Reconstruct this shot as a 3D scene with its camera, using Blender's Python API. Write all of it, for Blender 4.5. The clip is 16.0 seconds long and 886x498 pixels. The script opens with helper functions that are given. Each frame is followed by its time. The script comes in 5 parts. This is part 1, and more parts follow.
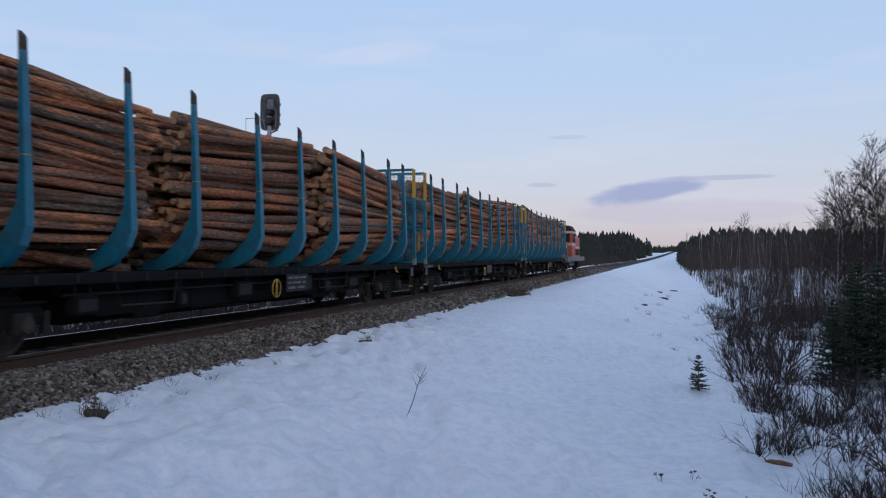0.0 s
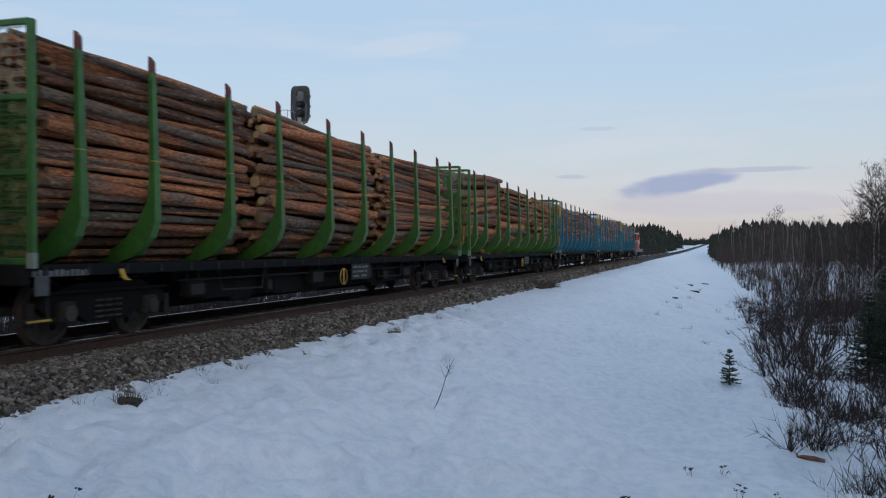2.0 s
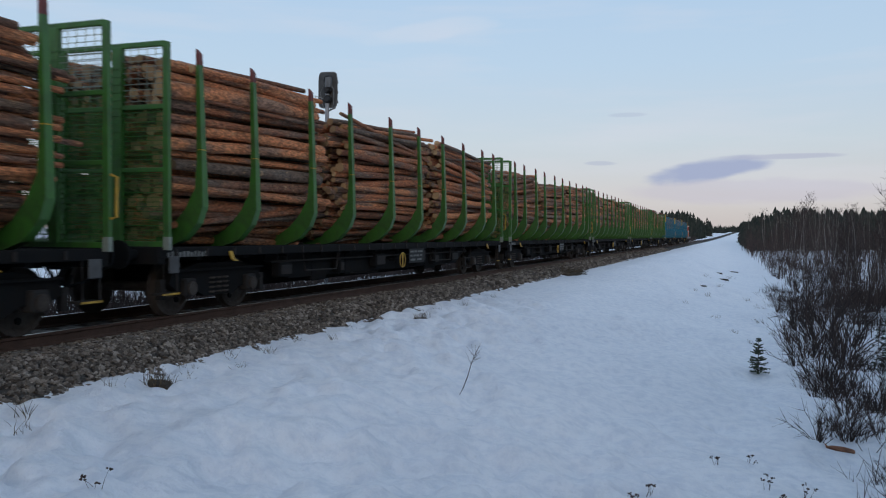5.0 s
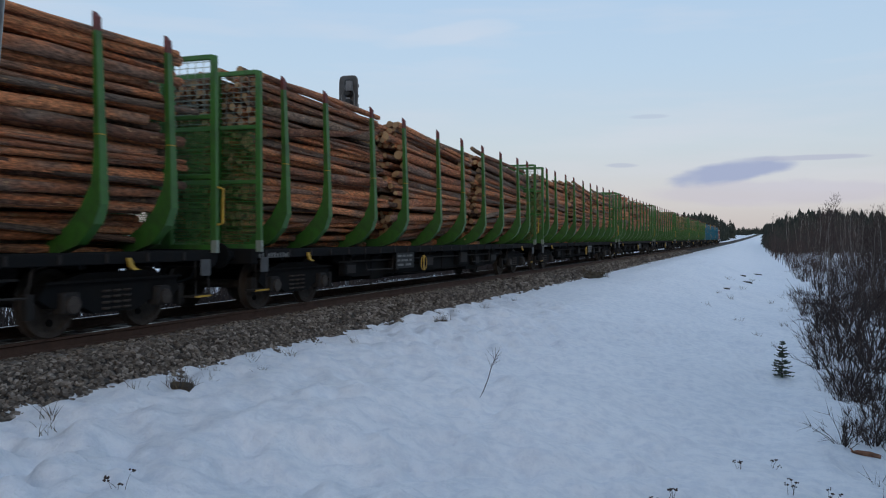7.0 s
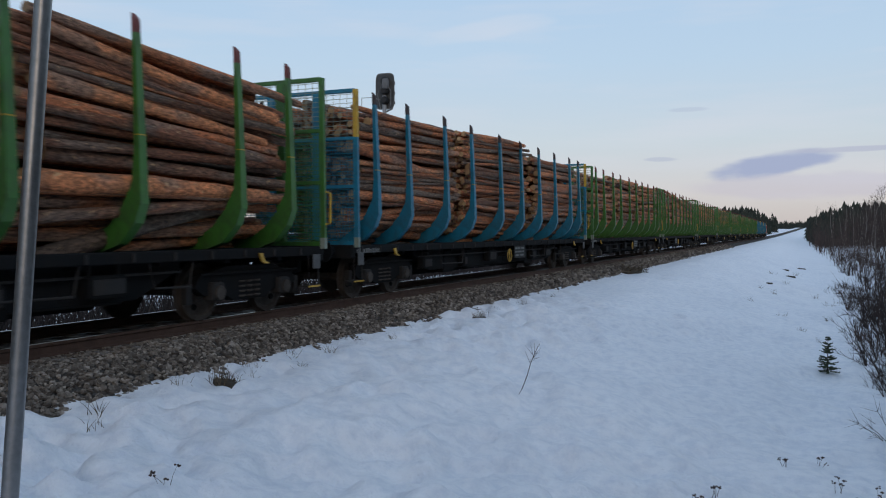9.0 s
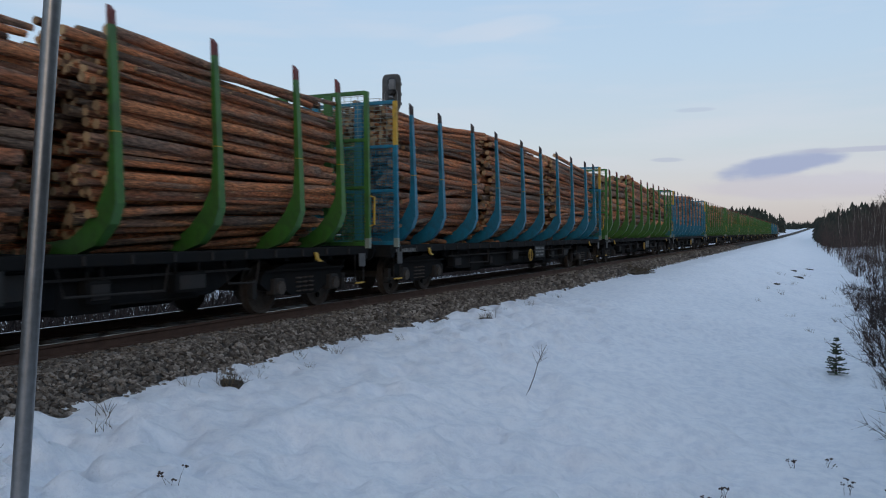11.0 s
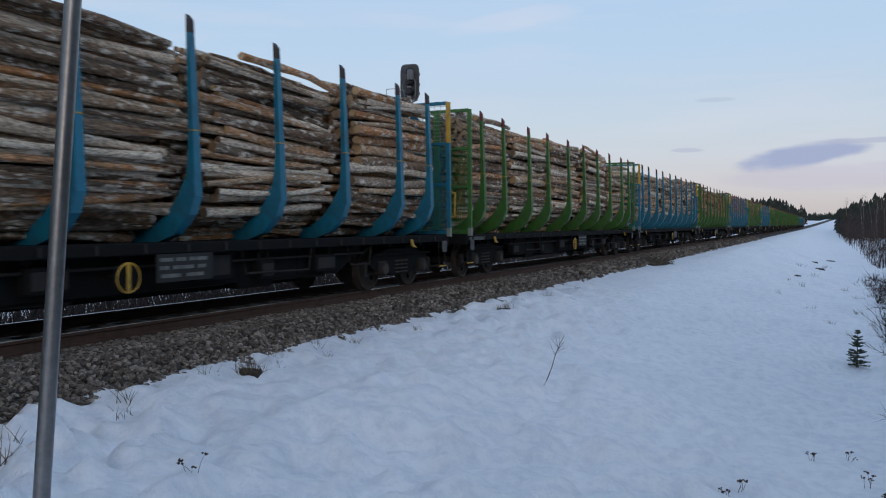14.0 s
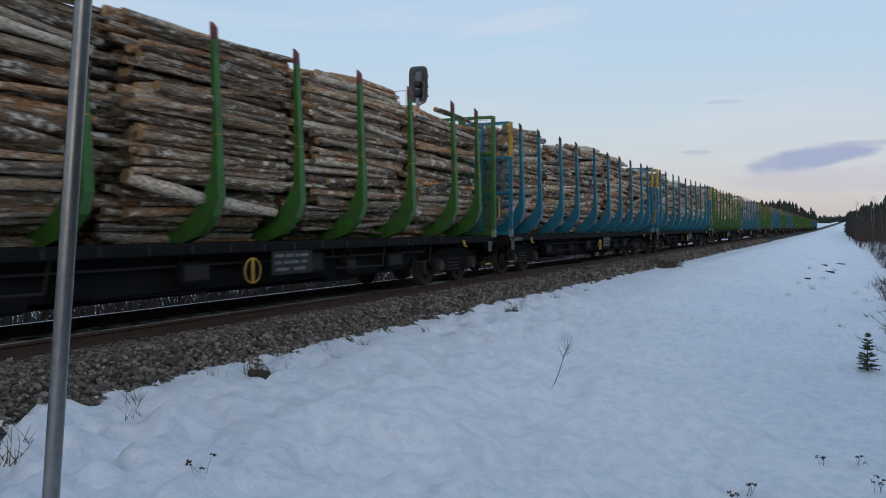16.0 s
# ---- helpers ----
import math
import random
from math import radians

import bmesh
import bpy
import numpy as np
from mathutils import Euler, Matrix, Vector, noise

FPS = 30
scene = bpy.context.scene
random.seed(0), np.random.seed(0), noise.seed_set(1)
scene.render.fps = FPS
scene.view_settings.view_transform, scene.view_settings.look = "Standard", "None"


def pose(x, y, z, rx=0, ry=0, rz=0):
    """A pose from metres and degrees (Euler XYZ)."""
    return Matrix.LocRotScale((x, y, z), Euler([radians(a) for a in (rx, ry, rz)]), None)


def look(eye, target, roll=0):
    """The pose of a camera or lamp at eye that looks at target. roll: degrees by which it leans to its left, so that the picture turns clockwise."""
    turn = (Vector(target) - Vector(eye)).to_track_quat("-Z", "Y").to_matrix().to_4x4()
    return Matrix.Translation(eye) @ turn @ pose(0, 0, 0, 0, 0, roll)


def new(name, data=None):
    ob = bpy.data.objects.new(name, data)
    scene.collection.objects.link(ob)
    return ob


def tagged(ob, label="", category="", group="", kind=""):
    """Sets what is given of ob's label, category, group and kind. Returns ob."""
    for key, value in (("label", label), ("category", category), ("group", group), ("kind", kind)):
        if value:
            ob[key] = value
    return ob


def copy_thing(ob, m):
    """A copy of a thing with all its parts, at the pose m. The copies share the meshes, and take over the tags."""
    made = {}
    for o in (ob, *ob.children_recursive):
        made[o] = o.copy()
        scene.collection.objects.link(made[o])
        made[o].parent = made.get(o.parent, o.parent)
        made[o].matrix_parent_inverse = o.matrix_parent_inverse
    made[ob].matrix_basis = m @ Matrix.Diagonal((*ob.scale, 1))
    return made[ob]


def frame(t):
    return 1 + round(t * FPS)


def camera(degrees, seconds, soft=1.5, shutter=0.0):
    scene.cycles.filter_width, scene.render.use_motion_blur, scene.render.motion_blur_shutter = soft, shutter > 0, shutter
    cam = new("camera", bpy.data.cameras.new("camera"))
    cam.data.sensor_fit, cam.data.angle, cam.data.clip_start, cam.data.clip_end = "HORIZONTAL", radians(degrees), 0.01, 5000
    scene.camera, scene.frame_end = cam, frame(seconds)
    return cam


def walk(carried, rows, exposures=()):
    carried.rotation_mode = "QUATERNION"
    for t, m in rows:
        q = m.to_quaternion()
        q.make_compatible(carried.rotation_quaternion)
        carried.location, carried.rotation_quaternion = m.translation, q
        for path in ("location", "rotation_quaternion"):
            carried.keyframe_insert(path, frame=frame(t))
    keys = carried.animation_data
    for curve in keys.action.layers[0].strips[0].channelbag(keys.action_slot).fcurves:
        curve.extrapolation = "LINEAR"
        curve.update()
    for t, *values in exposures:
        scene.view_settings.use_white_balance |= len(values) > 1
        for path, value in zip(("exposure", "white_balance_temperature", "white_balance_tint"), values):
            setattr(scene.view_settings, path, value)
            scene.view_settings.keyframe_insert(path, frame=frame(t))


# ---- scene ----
cam = camera(56.75, 16.0, soft=1.1, shutter=0.09)
PATH = [
    (0.0, pose(0, 0, 1.38, 90.51, -0.00, 15.33)),
    (0.5, pose(0, 0, 1.38, 90.38, -0.08, 15.44)),
    (1.0, pose(0, 0, 1.38, 90.04, -0.07, 15.91)),
    (1.5, pose(0, 0, 1.38, 89.92, -0.09, 16.71)),
    (2.0, pose(0, 0, 1.38, 89.93, -0.23, 17.34)),
    (2.5, pose(0, 0, 1.38, 89.88, -0.39, 17.41)),
    (3.0, pose(0, 0, 1.38, 89.58, -0.42, 17.41)),
    (3.5, pose(0, 0, 1.38, 89.09, -0.45, 17.78)),
    (4.0, pose(0, 0, 1.38, 88.97, -0.47, 18.42)),
    (6.5, pose(0.02, 0, 1.38, 89.11, -0.50, 20.11)),
    (7.0, pose(0.02, 0, 1.38, 89.15, -0.39, 20.67)),
    (7.5, pose(0.018, 0, 1.38, 89.18, -0.23, 21.26)),
    (8.0, pose(0.014, 0, 1.38, 89.16, -0.25, 21.67)),
    (8.5, pose(0.01, 0, 1.38, 88.96, -0.15, 22.41)),
    (9.0, pose(0.006, 0, 1.38, 88.90, 0.10, 23.25)),
    (11.5, pose(0, 0, 1.38, 88.94, 0.13, 23.74)),
    (12.0, pose(0, 0, 1.38, 88.80, 0.12, 23.79)),
    (12.5, pose(0, 0, 1.38, 88.66, 0.06, 23.81)),
    (13.0, pose(0, 0, 1.38, 88.36, 0.02, 24.39)),
    (13.5, pose(0, 0, 1.38, 88.27, -0.01, 24.93)),
    (14.0, pose(0, 0, 1.38, 88.29, 0.02, 24.95)),
    (14.5, pose(0, 0, 1.38, 88.36, 0.03, 25.38)),
    (15.0, pose(0, 0, 1.38, 88.39, -0.01, 25.38)),
    (15.5, pose(0, 0, 1.38, 88.39, -0.01, 25.53)),
    (16.0, pose(0, 0, 1.38, 88.43, -0.07, 25.52)),
]
EXPOSURES = [(0, 0.09, 6190, 14), (0.5, 0.09, 6200, 14), (0.8, 0.09, 6400, 10), (1.2, 0.09, 6520, 7.5), (11.5, 0.09, 6520, 7.5), (12.1, 0.09, 6240, 9), (12.5, 0.09, 6040, 12), (13.5, 0.09, 6060, 12), (14.2, 0.09, 6450, 8), (16.0, 0.09, 6500, 6.5)]
walk(cam, PATH, EXPOSURES)

# ---- world and light ----
SUN_ELEV, SUN_TURN = 16.0, 155.0  # hazy evening sun, behind and to the right of the view


def make_world():
    w = bpy.data.worlds.new("evening_sky")
    scene.world = w
    w.use_nodes = True
    nt = w.node_tree
    nt.nodes.clear()
    N, L = nt.nodes.new, nt.links.new
    sky = N("ShaderNodeTexSky")
    sky.sky_type, sky.sun_disc = "NISHITA", False
    sky.sun_elevation, sky.sun_rotation = radians(SUN_ELEV), radians(SUN_TURN)
    sky.air_density, sky.dust_density, sky.ozone_density = 1.0, 0.6, 2.0
    tc = N("ShaderNodeTexCoord")
    sep = N("ShaderNodeSeparateXYZ")
    L(tc.outputs["Generated"], sep.inputs[0])
    # evening gradient: pink haze over the horizon, pale blue above
    ramp = N("ShaderNodeValToRGB")
    els = ramp.color_ramp.elements
    els[0].position, els[0].color = 0.0, (0.50, 0.44, 0.47, 1)
    els[1].position, els[1].color = 1.0, (0.47, 0.60, 0.80, 1)
    for q, c in ((0.05, (0.58, 0.535, 0.58, 1)), (0.11, (0.555, 0.60, 0.67, 1)), (0.20, (0.49, 0.615, 0.77, 1)), (0.32, (0.445, 0.60, 0.81, 1)), (0.55, (0.45, 0.585, 0.79, 1))):
        e = els.new(q)
        e.color = c
    L(sep.outputs["Z"], ramp.inputs[0])
    mix = N("ShaderNodeMixRGB")
    mix.inputs[0].default_value = 0.85
    gain = N("ShaderNodeVectorMath")
    gain.operation = "SCALE"
    gain.inputs["Scale"].default_value = 0.12
    L(sky.outputs[0], gain.inputs[0])
    L(gain.outputs[0], mix.inputs[1])
    L(ramp.outputs[0], mix.inputs[2])
    # faint streaks of high cloud
    mp = N("ShaderNodeMapping")
    mp.inputs["Scale"].default_value = (2.0, 2.0, 16.0)
    L(tc.outputs["Generated"], mp.inputs[0])
    nz = N("ShaderNodeTexNoise")
    nz.inputs["Scale"].default_value, nz.inputs["Detail"].default_value = 2.2, 5
    L(mp.outputs[0], nz.inputs[0])
    r2 = N("ShaderNodeValToRGB")
    r2.color_ramp.elements[0].position, r2.color_ramp.elements[1].position = 0.50, 0.78
    r2.color_ramp.elements[1].color = (0.35, 0.35, 0.35, 1)
    L(nz.outputs["Fac"], r2.inputs[0])
    mix2 = N("ShaderNodeMixRGB")
    mix2.inputs[2].default_value = (0.66, 0.66, 0.74, 1)
    L(r2.outputs[0], mix2.inputs[0])
    L(mix.outputs[0], mix2.inputs[1])
    # one long lens of cloud low over the line, and thin wisps beside it
    az = N("ShaderNodeMath")
    az.operation = "ARCTAN2"
    L(sep.outputs["X"], az.inputs[0])
    L(sep.outputs["Y"], az.inputs[1])
    wob = N("ShaderNodeTexNoise")
    wob.inputs["Scale"].default_value, wob.inputs["Detail"].default_value = 9.0, 4
    mp2 = N("ShaderNodeMapping")
    mp2.inputs["Scale"].default_value = (2.0, 2.0, 7.0)
    L(tc.outputs["Generated"], mp2.inputs[0])
    L(mp2.outputs[0], wob.inputs[0])

    def op(kind, a, b):
        n = N("ShaderNodeMath")
        n.operation = kind
        for s, v in ((0, a), (1, b)):
            if isinstance(v, (int, float)):
                n.inputs[s].default_value = v
            else:
                L(v, n.inputs[s])
        return n.outputs[0]

    col = mix2.outputs[0]
    for a0, e0, wa, we, dens, tint in ((-0.024, 0.077, 0.074, 0.0135, 0.9, (0.33, 0.38, 0.56, 1)), (0.05, 0.0905, 0.075, 0.0035, 0.6, (0.40, 0.42, 0.56, 1)), (-0.145, 0.086, 0.022, 0.003, 0.5, (0.40, 0.44, 0.58, 1)), (-0.115, 0.142, 0.025, 0.003, 0.45, (0.42, 0.48, 0.62, 1)), (0.03, 0.052, 0.16, 0.016, 0.30, (0.45, 0.42, 0.56, 1)), (-0.35, 0.24, 0.09, 0.012, 0.30, (0.62, 0.66, 0.76, 1))):
        lean = 0.15 if we > 0.01 and wa < 0.1 else 0.0
        up = op("SUBTRACT", sep.outputs["Z"], op("MULTIPLY", op("SUBTRACT", az.outputs[0], a0), lean))
        da = op("POWER", op("ABSOLUTE", op("DIVIDE", op("SUBTRACT", az.outputs[0], a0), wa), 0), 2)
        # the underside is flat and the top swells
        de = op("POWER", op("ABSOLUTE", op("DIVIDE", op("SUBTRACT", up, e0), we), 0), 2)
        m = op("SUBTRACT", 1.25, op("ADD", da, de))
        m = op("ADD", m, op("MULTIPLY", op("SUBTRACT", wob.outputs["Fac"], 0.5), 1.5))
        k = N("ShaderNodeMapRange")
        k.interpolation_type = "SMOOTHSTEP"
        k.inputs["From Min"].default_value, k.inputs["From Max"].default_value, k.inputs["To Max"].default_value = 0.1, 0.9, dens
        L(m, k.inputs[0])
        cm = N("ShaderNodeMixRGB")
        cm.inputs[2].default_value = tint
        L(k.outputs[0], cm.inputs[0])
        L(col, cm.inputs[1])
        col = cm.outputs[0]
    bg = N("ShaderNodeBackground")
    bg.inputs["Strength"].default_value = 1.0
    L(col, bg.inputs[0])
    out = N("ShaderNodeOutputWorld")
    L(bg.outputs[0], out.inputs[0])


make_world()
sun_data = bpy.data.lights.new("sun", "SUN")
sun_data.energy, sun_data.angle, sun_data.color = 0.42, radians(22), (1.0, 0.76, 0.58)
sun = new("sun", sun_data)
sun.matrix_world = look((60 * math.sin(radians(SUN_TURN)), 60 * math.cos(radians(SUN_TURN)), 60 * math.tan(radians(SUN_ELEV))), (0, 0, 0))


# ---- materials ----
def material(name, rough=0.7, metal=0.0):
    m = bpy.data.materials.new(name)
    m.use_nodes = True
    b = m.node_tree.nodes["Principled BSDF"]
    b.inputs["Roughness"].default_value, b.inputs["Metallic"].default_value = rough, metal
    return m, m.node_tree.nodes, m.node_tree.links, b


def tex_noise(N, L, src, scale, detail=4, rough=0.6):
    n = N.new("ShaderNodeTexNoise")
    n.inputs["Scale"].default_value, n.inputs["Detail"].default_value, n.inputs["Roughness"].default_value = scale, detail, rough
    L.new(src, n.inputs[0])
    return n.outputs["Fac"]


def ramp_of(N, L, src, stops):
    r = N.new("ShaderNodeValToRGB")
    e = r.color_ramp.elements
    e[0].position, e[0].color = stops[0][0], (*stops[0][1], 1)
    e[1].position, e[1].color = stops[-1][0], (*stops[-1][1], 1)
    for p, c in stops[1:-1]:
        k = e.new(p)
        k.color = (*c, 1)
    L.new(src, r.inputs[0])
    return r.outputs[0]


def mix_of(N, L, fac, a, b, mode="MIX"):
    m = N.new("ShaderNodeMixRGB")
    m.blend_type = mode
    for s, v in ((0, fac), (1, a), (2, b)):
        if isinstance(v, float):
            m.inputs[s].default_value = v
        elif isinstance(v, tuple):
            m.inputs[s].default_value = (*v, 1)
        else:
            L.new(v, m.inputs[s])
    return m.outputs[0]


def bump_of(N, L, b, height, strength, dist):
    k = N.new("ShaderNodeBump")
    k.inputs["Strength"].default_value, k.inputs["Distance"].default_value = strength, dist
    L.new(height, k.inputs["Height"])
    L.new(k.outputs[0], b.inputs["Normal"])


def coords(N, which="Object", scale=None, L=None):
    t = N.new("ShaderNodeTexCoord").outputs[which]
    if scale:
        m = N.new("ShaderNodeMapping")
        m.inputs["Scale"].default_value = scale
        L.new(t, m.inputs[0])
        return m.outputs[0]
    return t


def worn(name, colour, dirt=(0.03, 0.028, 0.026), amount=0.35, rough=0.5, metal=0.0, scale=5.0, vary=0.12, gloss=0.5):
    """Paint or metal with grime in patches and fine grain."""
    m, N, L, b = material(name, rough, metal)
    b.inputs["Specular IOR Level"].default_value = gloss
    o = coords(N)
    big, fine = tex_noise(N, L, o, scale, 5), tex_noise(N, L, o, scale * 12, 3)
    patch = ramp_of(N, L, big, [(0.42, (0, 0, 0)), (0.75, (amount,) * 3)])
    c = mix_of(N, L, patch, colour, dirt)
    info = N.new("ShaderNodeObjectInfo").outputs["Random"]
    tone = ramp_of(N, L, info, [(0.0, (1 - vary,) * 3), (1.0, (1.0,) * 3)])
    c = mix_of(N, L, 1.0, c, tone, "MULTIPLY")
    grain = ramp_of(N, L, fine, [(0.3, (0.8,) * 3), (0.7, (1, 1, 1))])
    c = mix_of(N, L, 1.0, c, grain, "MULTIPLY")
    L.new(c, b.inputs["Base Color"])
    r = N.new("ShaderNodeMapRange")
    r.inputs["To Min"].default_value, r.inputs["To Max"].default_value = max(rough - 0.12, 0.05), min(rough + 0.25, 1)
    L.new(big, r.inputs[0])
    L.new(r.outputs[0], b.inputs["Roughness"])
    bump_of(N, L, b, fine, 0.15, 0.004)
    return m


def bark(name, stops, flake, flake_from, island, patch=1.1, grey=(0.15, 0.115, 0.088), spread=0.7):
    """Bark in long scales; the tone changes from log to log, and torn patches show the paler inner bark."""
    m, N, L, b = material(name, 0.85)
    o = coords(N, "Object", (13.0, 3.6, 13.0) if island else (1.0, 18.0, 1.0), L)
    if island:
        rnd = N.new("ShaderNodeNewGeometry").outputs["Random Per Island"]
    else:
        rnd = N.new("ShaderNodeObjectInfo").outputs["Random"]
    off = N.new("ShaderNodeVectorMath")
    off.operation = "ADD"
    mul = N.new("ShaderNodeMath")
    mul.operation, mul.inputs[1].default_value = "MULTIPLY", 57.0
    L.new(rnd, mul.inputs[0])
    L.new(o, off.inputs[0])
    L.new(mul.outputs[0], off.inputs[1])
    v = off.outputs[0]
    tone = ramp_of(N, L, rnd, stops)
    a, f = tex_noise(N, L, v, patch, 5, 0.65), tex_noise(N, L, v, 2.6, 5, 0.65)
    shade = ramp_of(N, L, f, [(0.34, (0.36,) * 3), (0.5, (1.05,) * 3), (0.66, (1.85,) * 3)])
    # thick grey bark runs on from the butt over part of a log
    long_ = tex_noise(N, L, v, 0.22, 3, 0.5)
    butt = ramp_of(N, L, long_, [(0.48, (0, 0, 0)), (0.60, (spread,) * 3)])
    tone = mix_of(N, L, butt, tone, grey)
    c = mix_of(N, L, 1.0, tone, shade, "MULTIPLY")
    fl = ramp_of(N, L, a, [(flake_from, (0, 0, 0)), (flake_from + 0.09, (0.9,) * 3)])
    c = mix_of(N, L, fl, c, flake)
    L.new(c, b.inputs["Base Color"])
    bump_of(N, L, b, f, 1.0, 0.05)
    return m


def cut_wood(name, stops, island):
    m, N, L, b = material(name, 0.8)
    src = N.new("ShaderNodeNewGeometry").outputs["Random Per Island"] if island else N.new("ShaderNodeObjectInfo").outputs["Random"]
    c = ramp_of(N, L, src, stops)
    f = tex_noise(N, L, coords(N), 14, 4)
    g = ramp_of(N, L, f, [(0.3, (0.6,) * 3), (0.7, (1.1,) * 3)])
    L.new(mix_of(N, L, 1.0, c, g, "MULTIPLY"), b.inputs["Base Color"])
    bump_of(N, L, b, f, 0.3, 0.01)
    return m


PINE = [(0.0, (0.074, 0.036, 0.020)), (0.2, (0.218, 0.079, 0.037)), (0.45, (0.448, 0.147, 0.056)), (0.7, (0.563, 0.215, 0.087)), (0.86, (0.294, 0.106, 0.046)), (0.94, (0.109, 0.070, 0.049)), (1.0, (0.218, 0.138, 0.090))]
BIRCH = [(0.0, (0.057, 0.037, 0.023)), (0.18, (0.20, 0.120, 0.068)), (0.36, (0.47, 0.325, 0.20)), (0.52, (0.50, 0.215, 0.075)), (0.62, (0.26, 0.15, 0.08)), (0.75, (0.105, 0.066, 0.040)), (0.88, (0.62, 0.49, 0.36)), (1.0, (0.76, 0.64, 0.50))]
ENDS = [(0.0, (0.27, 0.16, 0.08)), (0.5, (0.50, 0.33, 0.17)), (1.0, (0.18, 0.11, 0.06))]
M_PINE, M_PINE_IN = bark("pine_bark", PINE, (0.66, 0.40, 0.20), 0.60, False, 1.5), bark("pine_bark_inner", PINE, (0.66, 0.40, 0.20), 0.60, True, 1.5)
M_BIRCH, M_BIRCH_IN = bark("birch_bark", BIRCH, (0.84, 0.76, 0.64), 0.53, False, 0.8, (0.36, 0.285, 0.215), 0.3), bark("birch_bark_inner", BIRCH, (0.84, 0.76, 0.64), 0.53, True, 0.8, (0.36, 0.285, 0.215), 0.3)
M_END, M_END_IN = cut_wood("cut_wood", ENDS, False), cut_wood("cut_wood_inner", ENDS, True)
M_BLUE = worn("blue_paint", (0.007, 0.165, 0.265), amount=0.45, rough=0.42)
M_GREEN = worn("green_paint", (0.042, 0.150, 0.022), amount=0.5, rough=0.42)
M_TIP = worn("scorched_tip", (0.05, 0.035, 0.035), rough=0.7)
M_RTIP = worn("red_tip", (0.16, 0.035, 0.03), rough=0.6)
M_YELLOW = worn("yellow_paint", (0.55, 0.33, 0.03), amount=0.6, rough=0.5)
M_PALE = worn("pale_paint", (0.26, 0.30, 0.25), amount=0.4, rough=0.5)
M_FRAME = worn("sooty_underframe", (0.011, 0.012, 0.013), dirt=(0.020, 0.017, 0.0145), amount=0.6, rough=0.85, scale=3, gloss=0.08)
M_FRAME2 = worn("dusty_steel", (0.032, 0.032, 0.032), dirt=(0.048, 0.038, 0.031), amount=0.6, rough=0.8, scale=4, gloss=0.12)
M_WHEEL = worn("wheel_steel", (0.075, 0.064, 0.056), dirt=(0.025, 0.02, 0.016), amount=0.7, rough=0.7, metal=0.1, gloss=0.2)
M_RAIL = worn("rusty_rail", (0.085, 0.047, 0.033), dirt=(0.045, 0.030, 0.024), amount=0.6, rough=0.8, metal=0.1)
M_RAILTOP = worn("polished_rail", (0.42, 0.42, 0.43), amount=0.1, rough=0.28, metal=1.0)
M_CONCRETE = worn("concrete", (0.22, 0.21, 0.20), dirt=(0.06, 0.045, 0.035), amount=0.7, rough=0.9)
M_STEEL = worn("galvanised_steel", (0.36, 0.37, 0.39), dirt=(0.22, 0.23, 0.25), amount=0.6, rough=0.42, metal=0.75, scale=3)
M_POST = worn("weathered_post_steel", (0.32, 0.315, 0.31), dirt=(0.17, 0.17, 0.165), amount=0.6, rough=0.30, metal=0.9, scale=3)
M_BACK = worn("signal_back", (0.075, 0.078, 0.08), amount=0.5, rough=0.6)
M_BLACK = worn("black_plate", (0.012, 0.012, 0.013), amount=0.3, rough=0.55)
M_GREY = worn("grey_box_paint", (0.17, 0.175, 0.18), amount=0.5, rough=0.6)
M_PLATE = worn("plate_face", (0.035, 0.037, 0.037), amount=0.4, rough=0.7, gloss=0.15)
M_MARK = worn("pale_marks", (0.15, 0.155, 0.15), amount=0.9, rough=0.6)
M_ORANGE = worn("orange_loco_paint", (0.52, 0.07, 0.016), amount=0.25, rough=0.4)
M_CREAM = worn("cream_paint", (0.62, 0.60, 0.55), amount=0.3, rough=0.5)


def glass_material():
    m, N, L, b = material("dark_glass", 0.08)
    b.inputs["Base Color"].default_value = (0.02, 0.025, 0.03, 1)
    return m


M_GLASS = glass_material()


def snow_material():
    m, N, L, b = material("old_snow", 0.55)
    o = coords(N)
    big, mid, fine = tex_noise(N, L, o, 0.35, 5), tex_noise(N, L, o, 5.5, 6, 0.65), tex_noise(N, L, o, 26, 4, 0.7)
    c = ramp_of(N, L, big, [(0.3, (0.745, 0.775, 0.83)), (0.7, (0.83, 0.85, 0.89))])
    # dappled shading of the crust, painted in: hollows of the bump are darker
    dapple = ramp_of(N, L, mid, [(0.36, (0.84, 0.865, 0.905)), (0.58, (1, 1, 1))])
    c = mix_of(N, L, 1.0, c, dapple, "MULTIPLY")
    spots = ramp_of(N, L, fine, [(0.22, (0.86,) * 3), (0.42, (1, 1, 1))])
    c = mix_of(N, L, 1.0, c, spots, "MULTIPLY")
    L.new(c, b.inputs["Base Color"])
    b.inputs["Subsurface Weight"].default_value = 0.0
    h = mix_of(N, L, 0.25, mid, fine)
    bump_of(N, L, b, h, 0.7, 0.11)
    return m


M_SNOW = snow_material()


